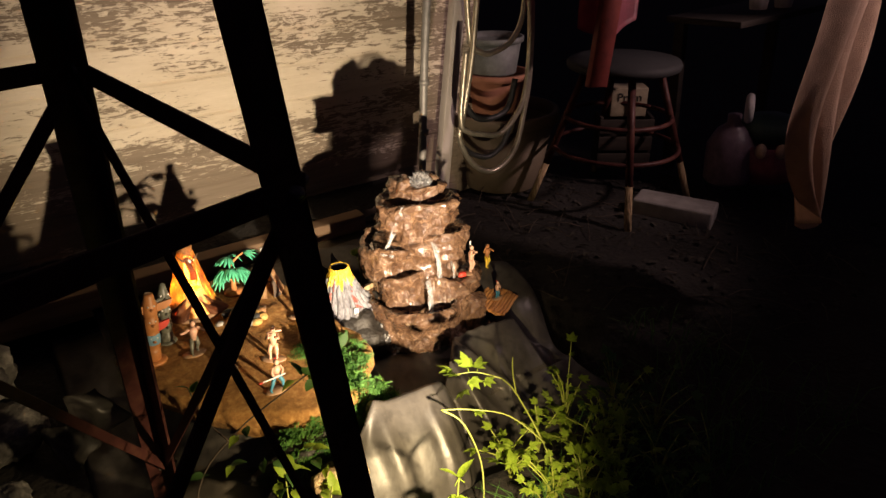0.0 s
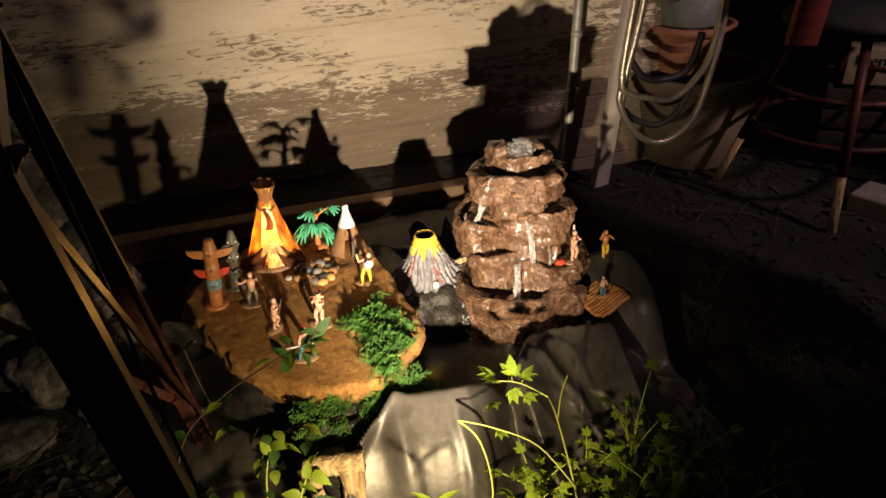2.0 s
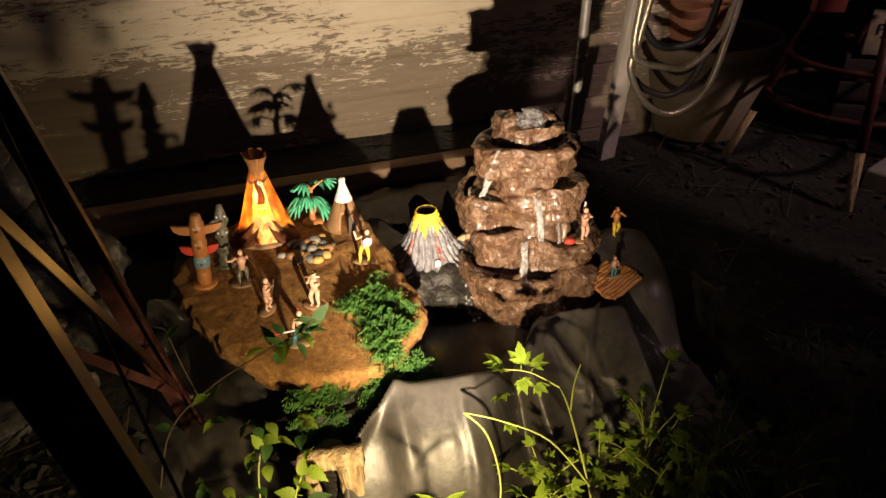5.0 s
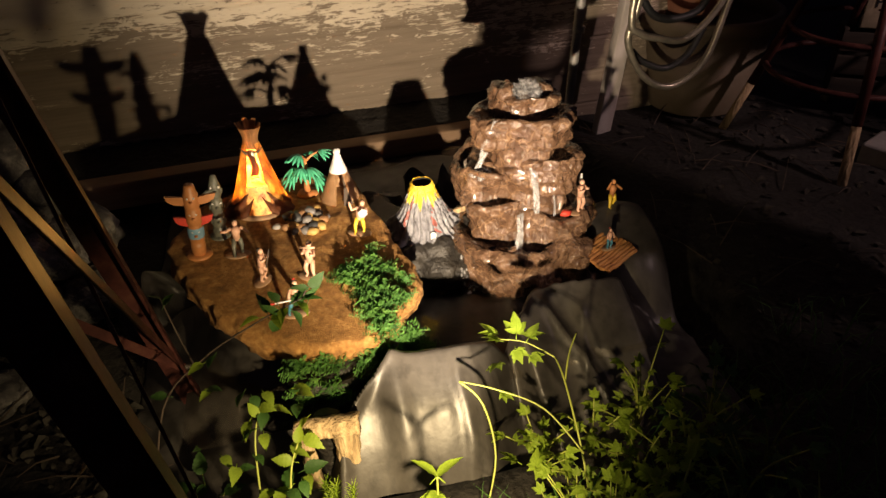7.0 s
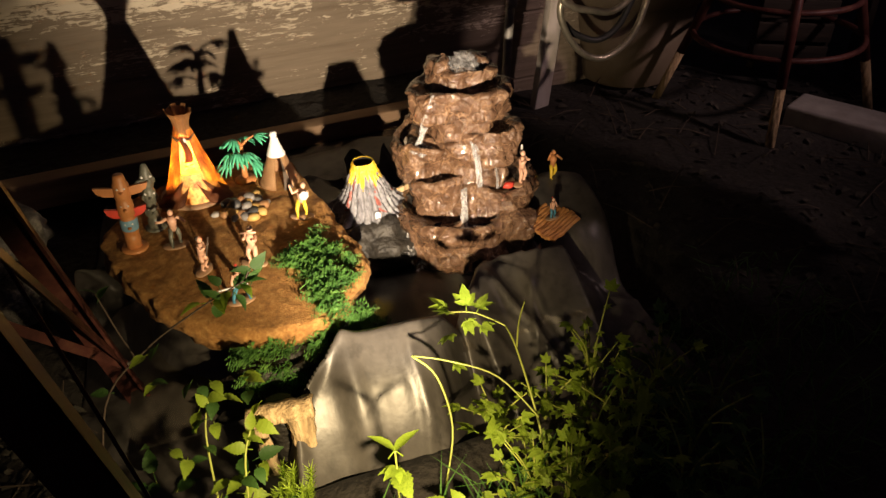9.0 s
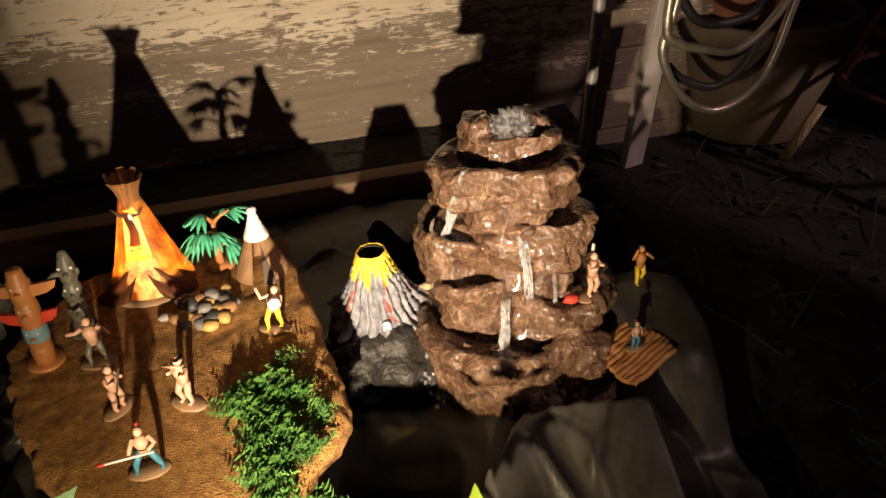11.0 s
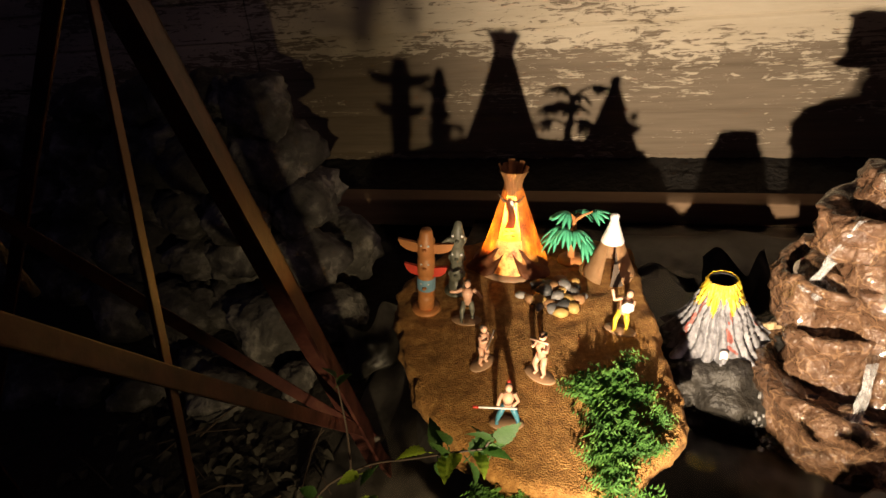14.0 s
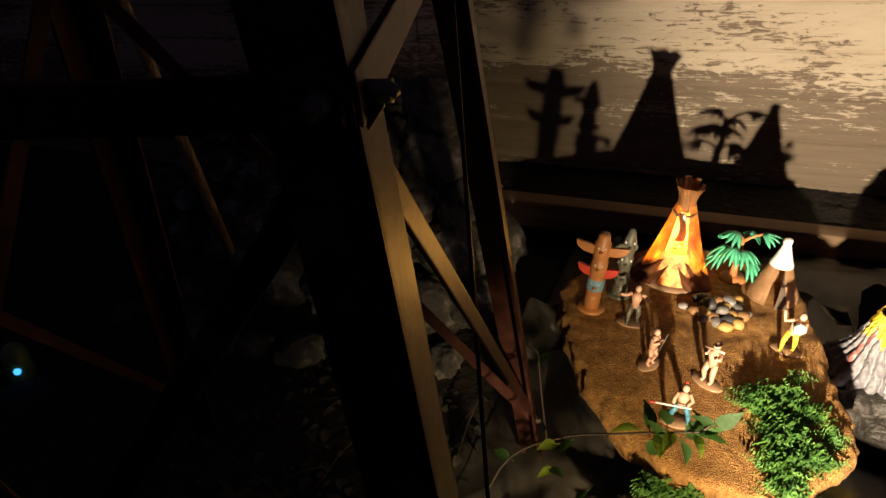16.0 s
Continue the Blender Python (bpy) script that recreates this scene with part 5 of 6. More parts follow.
lathe(bm, [(0.0001, 0.135), (0.10, 0.14), (0.11, 0.19), (0.06, 0.21), (0.0001, 0.215)], 30)
part("lid", bm, plain("dark_green_lid", (0.05, 0.09, 0.06), 0.5), basket, "dark green lid")
jug = thing("plastic_jug", PLAN @ pose(1.50, 1.47, -0.14, 0, 0, 35), "cloudy plastic jug with a round white handle", "jug")
bm = bmesh.new()
lathe(bm, [(0.0001, 0), (0.07, 0), (0.078, 0.01), (0.078, 0.13), (0.05, 0.18), (0.022, 0.20), (0.022, 0.23), (0.0001, 0.23)], 28)
part("body", bm, plain("dim_mauve_plastic", (0.20, 0.14, 0.17), 0.4), jug)
bm = bmesh.new()
tube(bm, [(0.036 * math.cos(a), -0.04, 0.250 + 0.036 * math.sin(a)) for a in (2 * math.pi * i / 24 for i in range(25))], 0.013, 10)
part("handle", bm, M_WHITE, jug, "round white handle")

towel = thing("towel", pose(-0.11, 0, -0.035) @ PLAN, "tan towel hanging in loose folds from a dark rail", "towel")
bm = bmesh.new()
def cloth(u, v):
    x = 1.03 + (0.36 - 0.16 * v * v) * u + 0.05 * (1 - v) * (u - 0.3) - 0.10 * math.sin(math.pi * v ** 1.6) * (1 - u)
    low = 0.045 + 0.16 * abs(u - 0.42) ** 1.2 * 1.8
    z = 0.86 * (1 - v) + low * v
    y = 0.89 + 0.12 * u + 0.022 * math.sin(u * 17 + v * 2) * (0.4 + v) + 0.01 * math.sin(v * 9 + u * 5)
    return (x, y, z)
sheet(bm, 60, 40, cloth)
bmesh.ops.solidify(bm, geom=bm.faces[:], thickness=0.004)
part("cloth", bm, M_TOWEL, towel)
bm = bmesh.new()
tube(bm, [(0.95, 1.0, 0.87), (1.70, 0.66, 0.87)], 0.014, 10)
tube(bm, [(1.70, 0.66, 0.87), (1.72, 0.65, -0.2)], 0.014, 10)
part("rail", bm, M_BLACK, towel)

# ---- stones heaped against the wall ----
def stone(x, y, z, r, label="rough grey stone in the heap by the wall"):
    bm = bmesh.new()
    got = bmesh.ops.create_icosphere(bm, subdivisions=4, radius=1.0)
    sq = Vector((random.uniform(0.8, 1.35), random.uniform(0.75, 1.1), random.uniform(0.6, 0.9)))
    seed = random.uniform(0, 50)
    for v in bm.verts:
        d = v.co.copy()
        k = 1 + 0.34 * noise.noise(d * 1.2 + Vector((seed, 0, 0))) + 0.22 * (0.6 - abs(noise.noise(d * 2.4 + Vector((seed, 3, 0))))) + 0.16 * fbm(d.x * 4 + seed, d.y * 4, d.z * 4, 4)
        v.co = Vector((d.x * sq.x, d.y * sq.y, d.z * sq.z)) * r * k
    ob = part("stone", bm, M_GREYROCK)
    ob.matrix_world = PLAN @ pose(x, y, z, random.uniform(-15, 15), random.uniform(-15, 15), random.uniform(0, 360))
    return tagged(ob, label, "stone", "stones of the heap")
for row, (zc, n) in enumerate(((-0.06, 9), (0.04, 9), (0.135, 8), (0.225, 7), (0.305, 5))):
    for k in range(n):
        x = -0.64 - k * 0.105 - (row % 2) * 0.05 + random.uniform(-0.02, 0.02) - 0.02 * row
        y = 1.42 + 0.035 * row + random.uniform(-0.04, 0.04) + 0.012 * k
        stone(x, y, zc, random.uniform(0.058, 0.075))
for k in range(10):
    stone(-0.70 - k * 0.10, 1.62 + random.uniform(-0.03, 0.05), -0.02 + 0.1 * random.random() + 0.10 * (k % 3), 0.085)
for k in range(9):
    stone(-0.66 - 0.09 * k + random.uniform(-0.03, 0.03), 1.26 + random.uniform(-0.06, 0.05), -0.095, random.uniform(0.035, 0.055))

# ---- plants ----
def leaflet(bm, base, direction, up, L, W, teeth=3, curl=0.25, n=8, mat=0):
    """A toothed blade folded along its midrib."""
    d, u = direction.normalized(), up
    s = d.cross(u).normalized()
    u = s.cross(d)
    rows = []
    for i in range(n + 1):
        q = i / n
        w = W * math.sin(math.pi * min(1, 0.06 + 0.94 * q) ** 0.75) * (1 + 0.38 * (((q * teeth * 1.0) % 1.0) - 0.5) * (1 if teeth else 0))
        c = base + d * L * q - u * curl * L * q * q
        e = u * (w * 0.30 + 0.05 * W * math.sin(q * 31))
        rows.append((bm.verts.new(c + s * w + e), bm.verts.new(c), bm.verts.new(c - s * w + e)))
    for a, b in zip(rows, rows[1:]):
        bm.faces.new((a[0], a[1], b[1], b[0])).material_index = mat
        bm.faces.new((a[1], a[2], b[2], b[1])).material_index = mat


def leaf_mesh(kind, seed):
    """Leaf lying along +y from the origin, facing up."""
    r = random.Random(seed)
    bm = bmesh.new()
    up = Vector((0, 0, 1))
    if kind == "lobed":
        for a, L in ((0, 1.0), (38, 0.8), (-38, 0.82), (80, 0.5), (-80, 0.52)):
            d = Vector((math.sin(radians(a + r.uniform(-6, 6))), math.cos(radians(a)), r.uniform(-0.1, 0.15)))
            leaflet(bm, Vector((0, 0, 0)), d, up, L * r.uniform(0.9, 1.1), 0.25 * L, 3, r.uniform(0.1, 0.3), 7)
    elif kind == "oval":
        leaflet(bm, Vector((0, 0, 0)), Vector((0, 1, 0.1)), up, 1.0, 0.34, 7, r.uniform(0.15, 0.4), 14)
    else:
        leaflet(bm, Vector((0, 0, 0)), Vector((0, 1, 0.1)), up, 1.0, 0.20, 0, r.uniform(0.1, 0.3), 8)
    tube(bm, [(0, -0.35, -0.05), (0, 0.02, 0)], [0.025, 0.02], 5)
    me = bpy.data.meshes.new("leaf")
    bm.to_mesh(me)
    bm.free()
    me.polygons.foreach_set("use_smooth", [True] * len(me.polygons))
    return me


LEAVES = {}
for kind in ("lobed", "oval", "plain"):
    for tone, m in (("bright", M_LEAF), ("dark", M_LEAFD)):
        for k in range(3):
            me = leaf_mesh(kind, k)
            me.materials.append(m)
            LEAVES[kind, tone, k] = me


def put_leaf(parent, p, direction, size, kind="lobed", tone="bright", tilt=0.0):
    d = Vector(direction).normalized()
    side = d.cross(Vector((0, 0, 1)))
    side = side.normalized() if side.length > 0.01 else Vector((1, 0, 0))
    u = side.cross(d).normalized()
    rot = Matrix((side, d, u)).transposed().to_4x4()
    ob = new("leaf", LEAVES[kind, tone, random.randrange(3)])
    ob.parent = parent
    ob.matrix_local = Matrix.Translation(p) @ rot @ Matrix.Rotation(tilt, 4, "Y") @ Matrix.Scale(size, 4)
    return ob


def stem(parent, pts, r0=0.0022, r1=0.0012, m=None):
    r0, r1 = 0.72 * r0, 0.72 * r1
    bm = bmesh.new()
    ps = smooth_path(pts, 5)
    tube(bm, ps, [r0 + (r1 - r0) * i / (len(ps) - 1) for i in range(len(ps))], 7)
    part("stem", bm, m or M_STEM, parent)
    return ps


def herb(x, y, z, n, height, spread, size, kind="lobed", tone="bright", label="", lean=(0, 0)):
    """A low herb: several stems from one crown, leaves at their ends and sides."""
    p = settled(x, y)
    t = thing("herb", pose(p.x, p.y, ground_height(p.x, p.y) - 0.005), label, "herb", "herbs at the pond edge")
    for _ in range(n):
        a, r = random.uniform(0, 6.28), spread * random.uniform(0.3, 1.0)
        h = height * random.uniform(0.55, 1.1)
        tip = Vector((r * math.cos(a) + lean[0], r * math.sin(a) + lean[1], h))
        ps = stem(t, [(0, 0, 0), (tip.x * 0.25, tip.y * 0.25, h * 0.6), tip], 0.0020, 0.0010)
        d = (ps[-1] - ps[-4]).normalized()
        put_leaf(t, tip, Vector((d.x, d.y, d.z * 0.3 + random.uniform(-0.2, 0.2))), size * random.uniform(0.8, 1.2), kind, tone, random.uniform(-0.5, 0.5))
        for q in (6, 8):
            b = random.uniform(0, 6.28)
            put_leaf(t, ps[min(q, len(ps) - 1)], Vector((math.cos(b), math.sin(b), random.uniform(-0.1, 0.4))), size * random.uniform(0.5, 0.85), kind, tone, random.uniform(-0.6, 0.6))
    return t


# the long sprig that leans over the liner
sprig = thing("herb", PLAN, "yellow-green leafy sprig leaning over the liner", "herb", "herbs at the pond edge")
stem(sprig, [(0.075, 0.745, -0.09), (0.082, 0.80, -0.02), (0.088, 0.875, 0.030), (0.090, 0.915, 0.035)], 0.0021, 0.0016)
stem(sprig, [(0.090, 0.915, 0.035), (0.060, 0.945, 0.044), (0.030, 0.960, 0.045)], 0.0016, 0.0010)
stem(sprig, [(0.083, 0.80, -0.015), (0.050, 0.845, 0.025), (0.000, 0.875, 0.044), (-0.042, 0.895, 0.052)], 0.0016, 0.0012)
stem(sprig, [(-0.042, 0.895, 0.052), (-0.020, 0.870, 0.030), (-0.018, 0.830, -0.02), (-0.045, 0.790, -0.07)], 0.0022, 0.0016)
stem(sprig, [(0.088, 0.875, 0.028), (0.105, 0.905, 0.045), (0.125, 0.930, 0.055)], 0.0018, 0.0012)
for p, d, s in (((0.030, 0.960, 0.046), (-0.6, 0.9, 0.3), 0.030), ((0.050, 0.952, 0.046), (0.3, 1.0, 0.5), 0.034), ((0.060, 0.945, 0.045), (0.9, 0.7, 0.2), 0.030), ((0.035, 0.955, 0.045), (-1, 0.3, 0.2), 0.028), ((0.045, 0.950, 0.040), (0.1, -0.9, -0.2), 0.026), ((0.020, 0.925, 0.043), (-0.4, -0.5, 0.1), 0.027), ((0.055, 0.930, 0.040), (0.6, -0.8, 0.0), 0.024), ((0.000, 0.880, 0.040), (0.5, -0.6, -0.1), 0.022), ((0.01, 0.81, -0.02), (-0.7, 0.5, 0.2), 0.030), ((0.02, 0.80, -0.03), (0.4, 0.7, 0.2), 0.028)):
    put_leaf(sprig, Vector(p) + Vector(d).normalized() * 0.010, d, s * 0.88, "lobed", "bright", random.uniform(-0.6, 0.6))

BRIGHT = "bright green lobed herb growing beside the pond liner"
DARK = "lobed herb beside the pond, shade put into its dark green"
for x, y, h, sz in ((0.045, 0.735, 0.03, 0.024), (0.075, 0.70, 0.05, 0.026), (0.115, 0.745, 0.055, 0.026), (0.165, 0.80, 0.07, 0.026), (0.165, 0.72, 0.08, 0.026), (0.195, 0.87, 0.12, 0.025), (0.11, 0.66, 0.06, 0.027), (0.00, 0.655, 0.03, 0.026), (0.225, 0.80, 0.12, 0.024), (0.05, 0.65, 0.06, 0.027), (0.235, 0.91, 0.11, 0.022)):
    herb(x, y, ground_height(x, y) - 0.005, 7, h + 0.035, 0.062, sz * 0.70, "lobed", "bright", BRIGHT)
lush = random.Random(8)
for k in range(14):
    x, y = lush.uniform(0.03, 0.30), lush.uniform(0.68, 0.93)
    # past x 0.22 the same herb gets the darker leaf, shade in its colour
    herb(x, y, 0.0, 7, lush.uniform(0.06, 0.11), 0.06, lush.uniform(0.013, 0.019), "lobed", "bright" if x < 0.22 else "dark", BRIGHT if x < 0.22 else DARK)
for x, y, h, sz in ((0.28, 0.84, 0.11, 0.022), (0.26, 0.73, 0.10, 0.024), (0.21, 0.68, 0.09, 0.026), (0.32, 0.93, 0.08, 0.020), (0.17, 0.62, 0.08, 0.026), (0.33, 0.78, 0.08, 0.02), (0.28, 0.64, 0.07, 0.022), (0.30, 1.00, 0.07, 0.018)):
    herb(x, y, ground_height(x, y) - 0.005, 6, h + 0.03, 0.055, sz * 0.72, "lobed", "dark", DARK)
for x, y in ((-0.03, 0.71), (-0.065, 0.68), (-0.115, 0.70), (-0.155, 0.68), (-0.20, 0.72), (-0.235, 0.77), (-0.19, 0.66), (-0.03, 0.64)):
    herb(x, y, ground_height(x, y) - 0.005, 6, 0.055, 0.045, 0.024, "oval", random.choice(("bright", "dark")), "low green weed in front of the pond")

seedling = thing("seedling", pose(-0.130, 0.772, -0.028), "bright two-leaved seedling in front of the liner", "seedling")
stem(seedling, [(0, 0, 0), (0.003, 0, 0.06), (0.004, -0.002, 0.105)], 0.0020, 0.0014)
put_leaf(seedling, (0.004, -0.002, 0.105), (-0.75, 0.3, 0.75), 0.036, "plain", "bright", 0.3)
put_leaf(seedling, (0.004, -0.002, 0.105), (0.85, 0.2, 0.5), 0.033, "plain", "bright", -0.2)
put_leaf(seedling, (0.003, 0, 0.07), (-0.5, -0.5, 0.3), 0.026, "lobed", "bright")
put_leaf(seedling, (0.003, 0, 0.06), (0.1, -0.8, 0.25), 0.038, "oval", "bright")

# vine that climbs past the slab's front corner
vine = thing("vine", pose(0.002, -0.010, 0.022), "trailing vine with toothed oval leaves by the tower foot", "vine")
stem(vine, [(-0.46, 0.90, -0.06), (-0.42, 0.95, 0.07), (-0.36, 0.955, 0.130), (-0.290, 0.925, 0.190), (-0.232, 0.916, 0.220)], 0.0020, 0.0011, M_TWIG)
stem(vine, [(-0.37, 0.955, 0.122), (-0.385, 0.99, 0.14), (-0.395, 1.01, 0.185)], 0.0018, 0.001, M_TWIG)
stem(vine, [(-0.33, 0.85, -0.06), (-0.322, 0.90, 0.03), (-0.310, 0.935, 0.055)], 0.0022, 0.0012)
stem(vine, [(-0.30, 0.80, -0.07), (-0.285, 0.85, 0.02), (-0.270, 0.872, 0.05)], 0.0022, 0.0012)
for p, d, s, tone in (((-0.282, 0.925, 0.198), (-0.8, -0.3, 0.15), 0.034, "bright"), ((-0.262, 0.920, 0.203), (0.1, -0.95, -0.1), 0.036, "bright"), ((-0.242, 0.915, 0.213), (0.6, 0.5, 0.45), 0.036, "dark"), ((-0.272, 0.925, 0.203), (-0.2, 0.6, 0.8), 0.036, "dark"), ((-0.232, 0.915, 0.218), (0.9, -0.2, 0.1), 0.034, "dark"), ((-0.237, 0.915, 0.216), (0.5, -0.8, -0.1), 0.030, "bright"), ((-0.252, 0.918, 0.209), (-0.3, -0.8, 0.0), 0.028, "bright"),
                      ((-0.345, 0.952, 0.135), (-0.3, -0.8, 0.0), 0.030, "dark"), ((-0.36, 0.950, 0.128), (-0.6, -0.6, 0.2), 0.030, "bright"), ((-0.395, 1.01, 0.185), (-0.6, 0.2, 0.3), 0.026, "dark"), ((-0.392, 1.005, 0.180), (0.5, 0.3, 0.5), 0.026, "dark"), ((-0.41, 0.95, 0.09), (-0.7, 0.1, 0.1), 0.030, "dark"),
                      ((-0.310, 0.935, 0.055), (0.6, -0.5, 0.2), 0.034, "bright"), ((-0.318, 0.915, 0.040), (-0.6, -0.5, 0.3), 0.036, "dark"), ((-0.325, 0.895, 0.020), (0.4, -0.7, 0.1), 0.034, "dark"), ((-0.315, 0.925, 0.050), (-0.3, 0.5, 0.5), 0.032, "bright"), ((-0.270, 0.872, 0.050), (0.2, 0.5, 0.5), 0.032, "bright"), ((-0.280, 0.860, 0.035), (-0.7, 0.1, 0.3), 0.036, "bright"), ((-0.290, 0.840, 0.010), (0.5, -0.6, 0.2), 0.036, "dark"), ((-0.275, 0.865, 0.045), (0.7, -0.4, 0.0), 0.030, "bright")):
    put_leaf(vine, p, d, s * 0.64, "oval", tone, random.uniform(-0.6, 0.6))
for p, d, s in (((-0.226, 0.916, 0.216), (0.55, 0.1, 0.8), 0.034), ((-0.230, 0.916, 0.226), (-0.45, 0.2, 0.5), 0.028), ((-0.262, 0.916, 0.204), (-0.5, 0.0, 0.8), 0.034), ((-0.262, 0.914, 0.200), (-0.45, 0.0, -0.8), 0.034), ((-0.244, 0.914, 0.206), (0.35, -0.1, -0.9), 0.030)):
    put_leaf(vine, p, d, s * 0.64, "oval", "dark", random.choice((-1.2, 1.2)))
for p, d, s in (((-0.222, 0.912, 0.236), (0.75, 0.1, 0.5), 0.032), ((-0.224, 0.912, 0.232), (-0.75, 0.1, 0.35), 0.030), ((-0.258, 0.912, 0.224), (-0.2, 0.0, 0.9), 0.030)):
    put_leaf(vine, p, d, s * 0.66, "oval", "dark", random.choice((-1.3, 1.3)))
stem(vine, [(-0.232, 0.916, 0.220), (-0.224, 0.913, 0.236)], 0.0012, 0.0010, M_TWIG)
for k in range(34):
    q = k / 34
    p = (-0.375 + 0.115 * random.random() + 0.02 * q, 0.975 - 0.17 * q, 0.065 - 0.11 * q + random.uniform(-0.015, 0.015))
    b = random.uniform(-2.8, 0.0)
    put_leaf(vine, p, (math.cos(b), math.sin(b), random.uniform(-0.2, 0.4)), random.uniform(0.018, 0.029), "oval", random.choice(("bright", "dark")), random.uniform(-0.5, 0.5))
for x, y, h in ((-0.36, 0.86, 0.06), (-0.40, 0.95, 0.07), (-0.44, 0.88, 0.06), (-0.37, 0.78, 0.05), (-0.30, 0.76, 0.06), (-0.46, 1.02, 0.05), (-0.50, 0.94, 0.05), (-0.42, 0.72, 0.05), (-0.52, 0.82, 0.06)):
    herb(x, y, ground_height(x, y) - 0.005, 6, h + 0.03, 0.05, 0.034, "oval", "dark", "dark oval-leaved weed by the tower foot")

# yellow-green feathery sprigs by the driftwood
for x, y in ((-0.225, 0.832), (-0.205, 0.818), (-0.240, 0.805), (-0.215, 0.79)):
    t = thing("stonecrop", PLAN @ pose(x, y, -0.07), "yellow-green bristly stonecrop tuft", "stonecrop", "stonecrop tufts")
    for k in range(3):
        a = random.uniform(0, 6.28)
        tip = Vector((0.016 * math.cos(a), 0.016 * math.sin(a) - 0.006, random.uniform(0.055, 0.085)))
        bm = bmesh.new()
        tube(bm, [(0, 0, 0), tip * 0.6, tip], [0.002, 0.0018, 0.001], 6)
        for j in range(60):
            q = 0.35 + 0.65 * j / 60
            b = j * 2.4
            c = tip * q
            d = Vector((math.cos(b), math.sin(b), 0.9)).normalized() * 0.013
            s = Vector((-math.sin(b), math.cos(b), 0)) * 0.0010
            bm.faces.new((bm.verts.new(c - s), bm.verts.new(c + s), bm.verts.new(c + d)))
        part("bristly_shoot", bm, M_LEAF, t, smooth=False)

# driftwood arch
drift = thing("driftwood", pose(-0.236, 0.908, -0.072, 0, 0, -6) @ Matrix.Scale(0.86, 4), "pale gnarled driftwood block with a hollow", "driftwood")
def gnarl(a, b, r0, r1):
    bm = bmesh.new()
    n = 14
    pts = [Vector(a).lerp(Vector(b), i / n) for i in range(n + 1)]
    tube(bm, pts, [r0 + (r1 - r0) * i / n for i in range(n + 1)], 18)
    for v in bm.verts:
        v.co += Vector((noise.noise(v.co * 60), noise.noise(v.co * 60 + Vector((9, 0, 0))), 0.3 * noise.noise(v.co * 40))) * 0.0055
    return bm
part("upright", gnarl((-0.034, 0, 0), (-0.032, 0, 0.125), 0.012, 0.011), M_DRIFT, drift)
part("upright", gnarl((0.026, 0, 0), (0.024, 0, 0.125), 0.018, 0.020), M_DRIFT, drift)
part("crosspiece", gnarl((-0.046, 0, 0.124), (0.046, 0.002, 0.120), 0.015, 0.017), M_DRIFT, drift)
# solid dark piece added behind the gap to give the hollow its shade
part("backing", gnarl((-0.005, 0.030, 0), (-0.005, 0.030, 0.11), 0.022, 0.022), M_WETSTONE, drift, "dark backing added for the shade in the hollow")

# green tuft on the liner beside the fountain
tuft = thing("fern_tuft", PLAN @ pose(0.104, 1.476, 0.040), "small green fern tuft beside the fountain", "fern")
for k in range(9):
    a = k * 0.7
    put_leaf(tuft, (0.004 * math.cos(a), 0.004 * math.sin(a), 0.0), (math.cos(a), math.sin(a), 0.9), 0.016, "lobed", "bright")
stem(tuft, [(0, 0, 0.002), (0.002, 0.002, -0.05), (0.001, 0.003, -0.105)], 0.0014, 0.0012)

# ---- grass, twigs and litter ----
def litter(name, n, area, make, m, label, category):
    bm = bmesh.new()
    for _ in range(n):
        x, y = random.uniform(area[0], area[1]), random.uniform(area[2], area[3])
        make(bm, Vector((x, y, ground_height(x, y))))
    tagged(part(name, bm, m, smooth=False), label, category, kind="stuff")
def blade(bm, p):
    a, h = random.uniform(0, 6.28), random.uniform(0.03, 0.085)
    d = Vector((math.cos(a), math.sin(a), 0))
    s = Vector((-d.y, d.x, 0)) * 0.0012
    q = p + d * h * 0.3 + Vector((0, 0, h * 0.7))
    t = p + d * h * 0.9 + Vector((0, 0, h * 0.85))
    v = [bm.verts.new(c) for c in (p - s, p + s, q + s * 0.8, q - s * 0.8, t)]
    bm.faces.new(v[:4]), bm.faces.new((v[3], v[2], v[4]))
def dead_leaf(bm, p):
    a, L = random.uniform(0, 6.28), random.uniform(0.010, 0.030)
    d = Vector((math.cos(a), math.sin(a), random.uniform(-0.3, 0.5)))
    leaflet(bm, p + Vector((0, 0, 0.006)), d, Vector((random.uniform(-.5, .5), random.uniform(-.5, .5), 1)), L, L * 0.35, 2, 0.4, 4)
def twig(bm, p):
    a, L = random.uniform(0, 6.28), random.uniform(0.05, 0.16)
    d = Vector((math.cos(a), math.sin(a), random.uniform(0, 0.35)))
    tube(bm, [p + Vector((0, 0, 0.004)), p + d * L * 0.5 + Vector((0, 0, 0.010)), p + d * L], [0.0016, 0.0013, 0.0008], 5)
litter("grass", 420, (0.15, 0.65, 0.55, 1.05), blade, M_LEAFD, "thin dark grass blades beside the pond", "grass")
litter("grass", 450, (-0.25, 0.2, 0.5, 0.76), blade, M_LEAFD, "thin grass blades in front of the pond", "grass")
# litter by the stool is coloured darker for the shade on that ground
litter("dead_leaves", 600, (0.45, 1.7, 0.8, 1.95), dead_leaf, material("shade_darkened_litter", [(0.3, (0.012, 0.010, 0.008)), (0.7, (0.06, 0.05, 0.035))], 30, rough=0.9, bump=0.2), "dry leaf litter under the stool, shade put into its colour", "leaf litter")
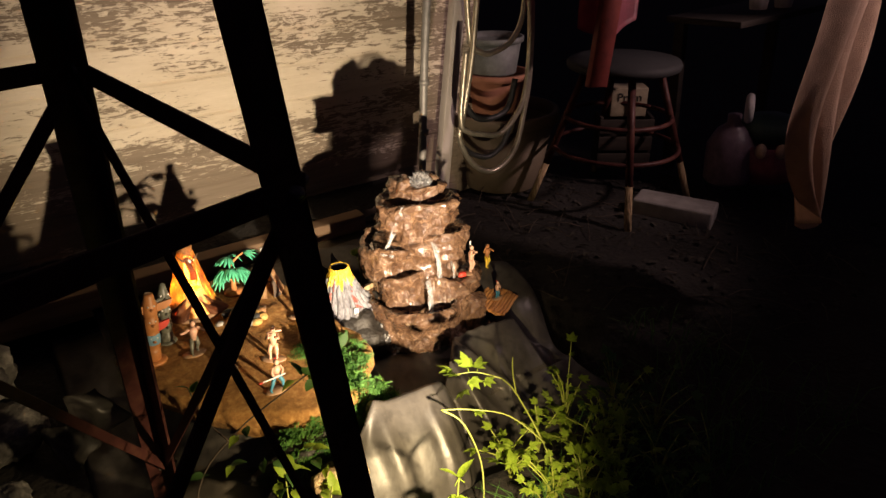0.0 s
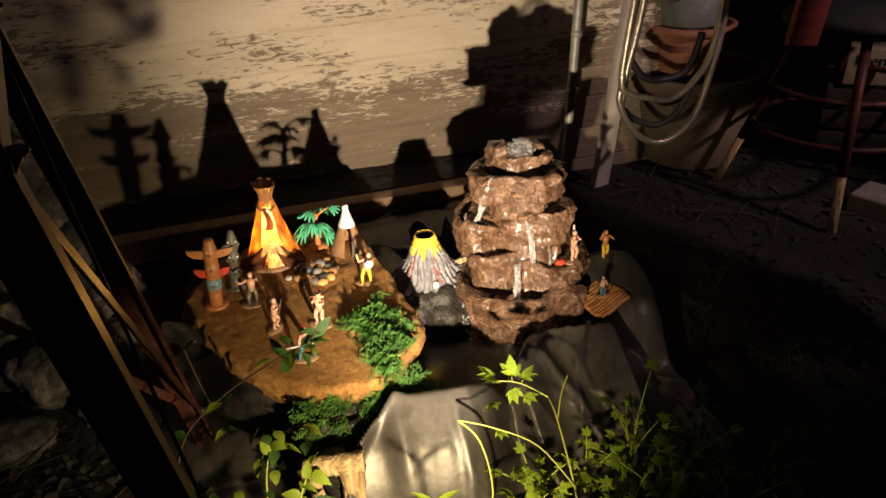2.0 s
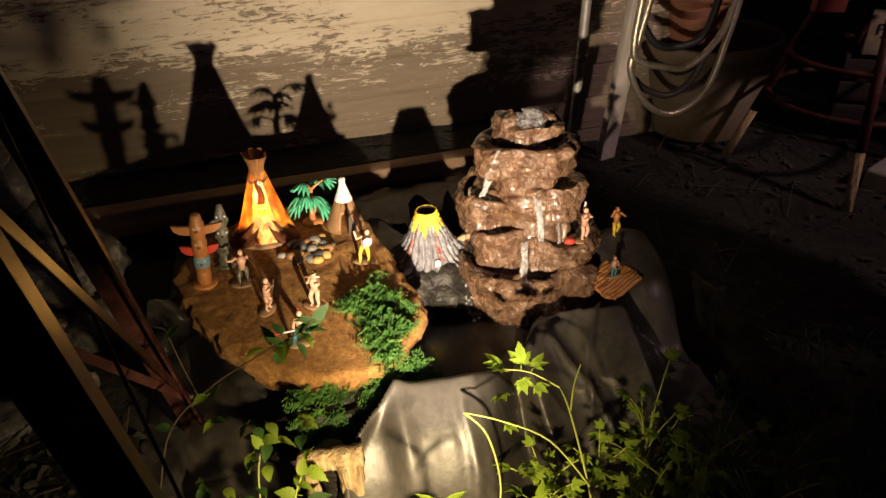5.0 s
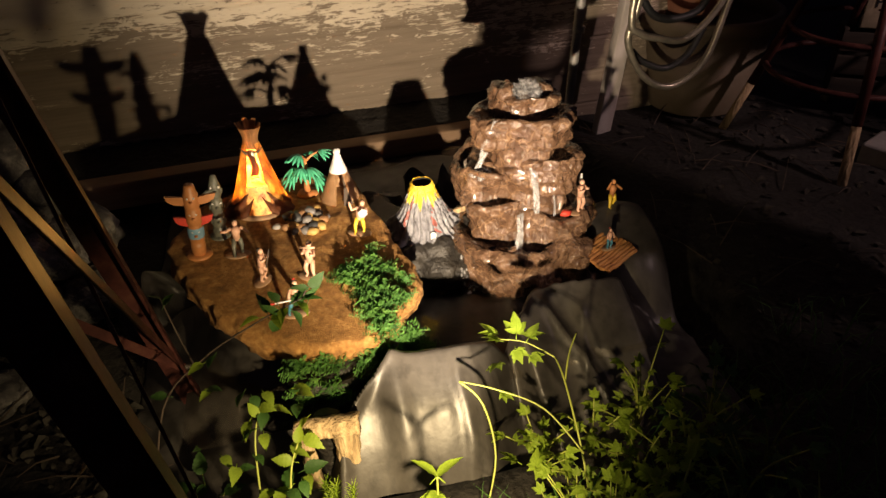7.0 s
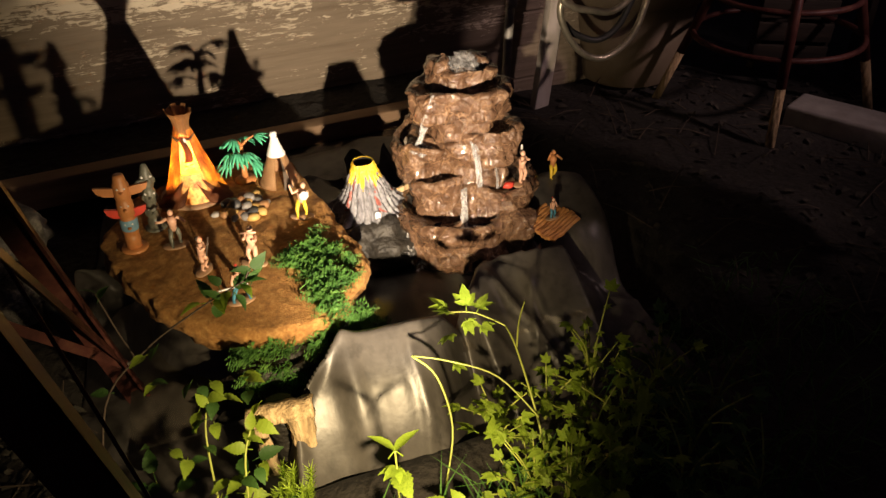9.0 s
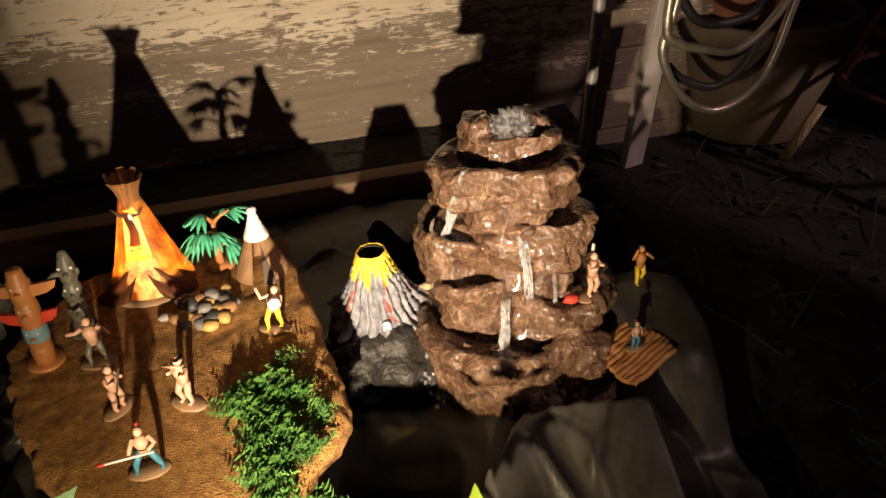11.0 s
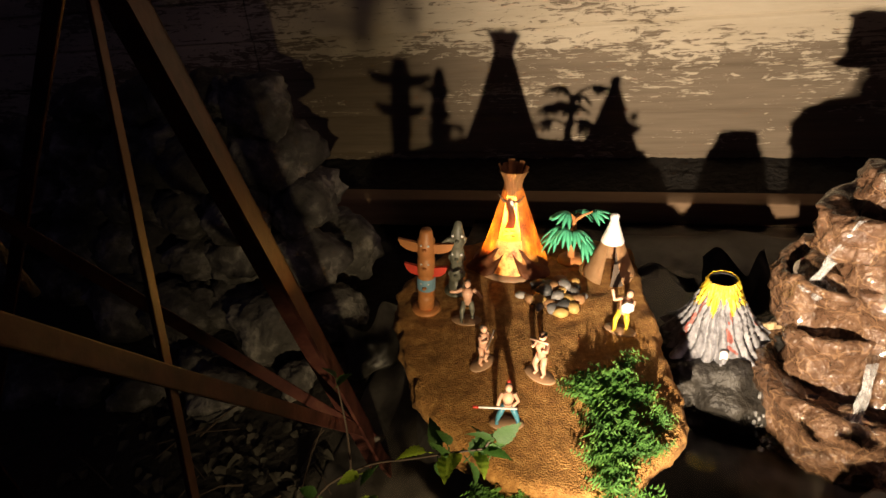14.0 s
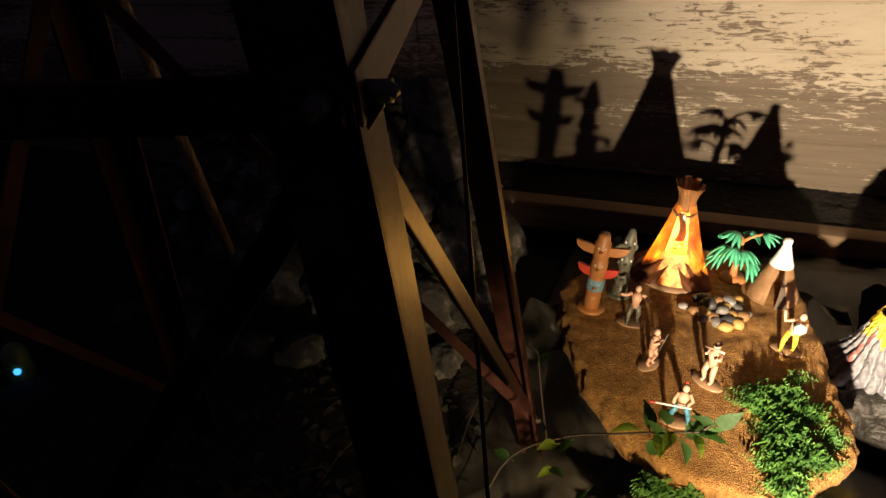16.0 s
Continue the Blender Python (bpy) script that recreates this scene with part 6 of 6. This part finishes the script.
litter("dead_leaves", 500, (-0.95, -0.3, 0.55, 1.25), dead_leaf, material("dull_leaf_litter", [(0.3, (0.03, 0.028, 0.02)), (0.7, (0.10, 0.09, 0.07))], 30, rough=0.9, bump=0.2), "dull leaf litter under the tower", "leaf litter")
litter("twigs", 110, (0.4, 1.5, 0.8, 1.9), twig, M_TWIG, "thin dead twigs on the ground", "twigs")
litter("twigs", 70, (-0.85, -0.3, 0.6, 1.2), twig, M_TWIG, "thin dead twigs under the tower", "twigs")

# ---- things in the dark by the tower ----
lightstick = thing("solar_light", PLAN @ pose(-1.385, 0.975, -0.10), "small green solar light with a blue lamp", "solar light")
bm = bmesh.new()
lathe(bm, [(0.0001, 0), (0.020, 0), (0.024, 0.02), (0.022, 0.075), (0.012, 0.09), (0.0001, 0.092)], 20)
part("body", bm, plain("pale_green_plastic", (0.20, 0.32, 0.10), 0.5), lightstick)
led = bpy.data.materials.new("blue_lamp_glow")
led.use_nodes = True
led.node_tree.nodes["Principled BSDF"].inputs["Emission Color"].default_value = (0.05, 0.35, 1.0, 1)
led.node_tree.nodes["Principled BSDF"].inputs["Emission Strength"].default_value = 1.6
bm = bmesh.new()
ball(bm, (0.018, -0.016, 0.045), 0.0065, 0, 2)
part("lamp", bm, led, lightstick, "glowing blue lamp")
hoop = thing("wire_hoop", PLAN @ pose(-1.50, 1.12, -0.11), "thin dark wire hoop lying under the tower", "hoop")
bm = bmesh.new()
tube(bm, [(0.20 * math.cos(2 * math.pi * i / 48), 0.20 * math.sin(2 * math.pi * i / 48), 0.012 + 0.03 * math.sin(2 * math.pi * i / 48) ** 2) for i in range(49)], 0.004, 8)
part("wire", bm, M_HOSED, hoop)
stick = thing("pale_stick", pose(-0.03, 0, 0.06) @ PLAN, "pale straight stick standing among the stones", "stick")
bm = bmesh.new()
tube(bm, [(-0.985, 1.205, 0.06), (-0.94, 1.14, 0.25), (-0.862, 1.03, 0.54)], [0.009, 0.009, 0.008], 10)
part("shaft", bm, M_DRIFT, stick)
for x, z in ((0.0, 0.0), (0.14, -0.01)):
    cup = thing("white_cup", PLAN @ pose(1.62 + x, 1.52, 0.40 + z), "white cup on a dark shelf beyond the stool", "cup", "cups on the shelf")
    bm = bmesh.new()
    lathe(bm, [(0.0001, 0), (0.026, 0), (0.034, 0.07), (0.031, 0.07), (0.024, 0.006), (0.0001, 0.006)], 24)
    part("bowl", bm, M_WHITE, cup)
shelf = thing("shelf", PLAN @ pose(1.70, 1.60, 0.385), "dark wooden shelf beyond the stool", "shelf")
bm = bmesh.new()
box(bm, (-0.25, -0.14, -0.02), (0.35, 0.14, 0.0), 0, 0.003)
part("board", bm, M_DARKWOOD, shelf)
for x in (-0.22, 0.32):
    bm = bmesh.new()
    box(bm, (x - 0.012, 0.08, -0.54), (x + 0.012, 0.12, -0.0205), 0, 0.003)
    part("support", bm, M_DARKWOOD, shelf)
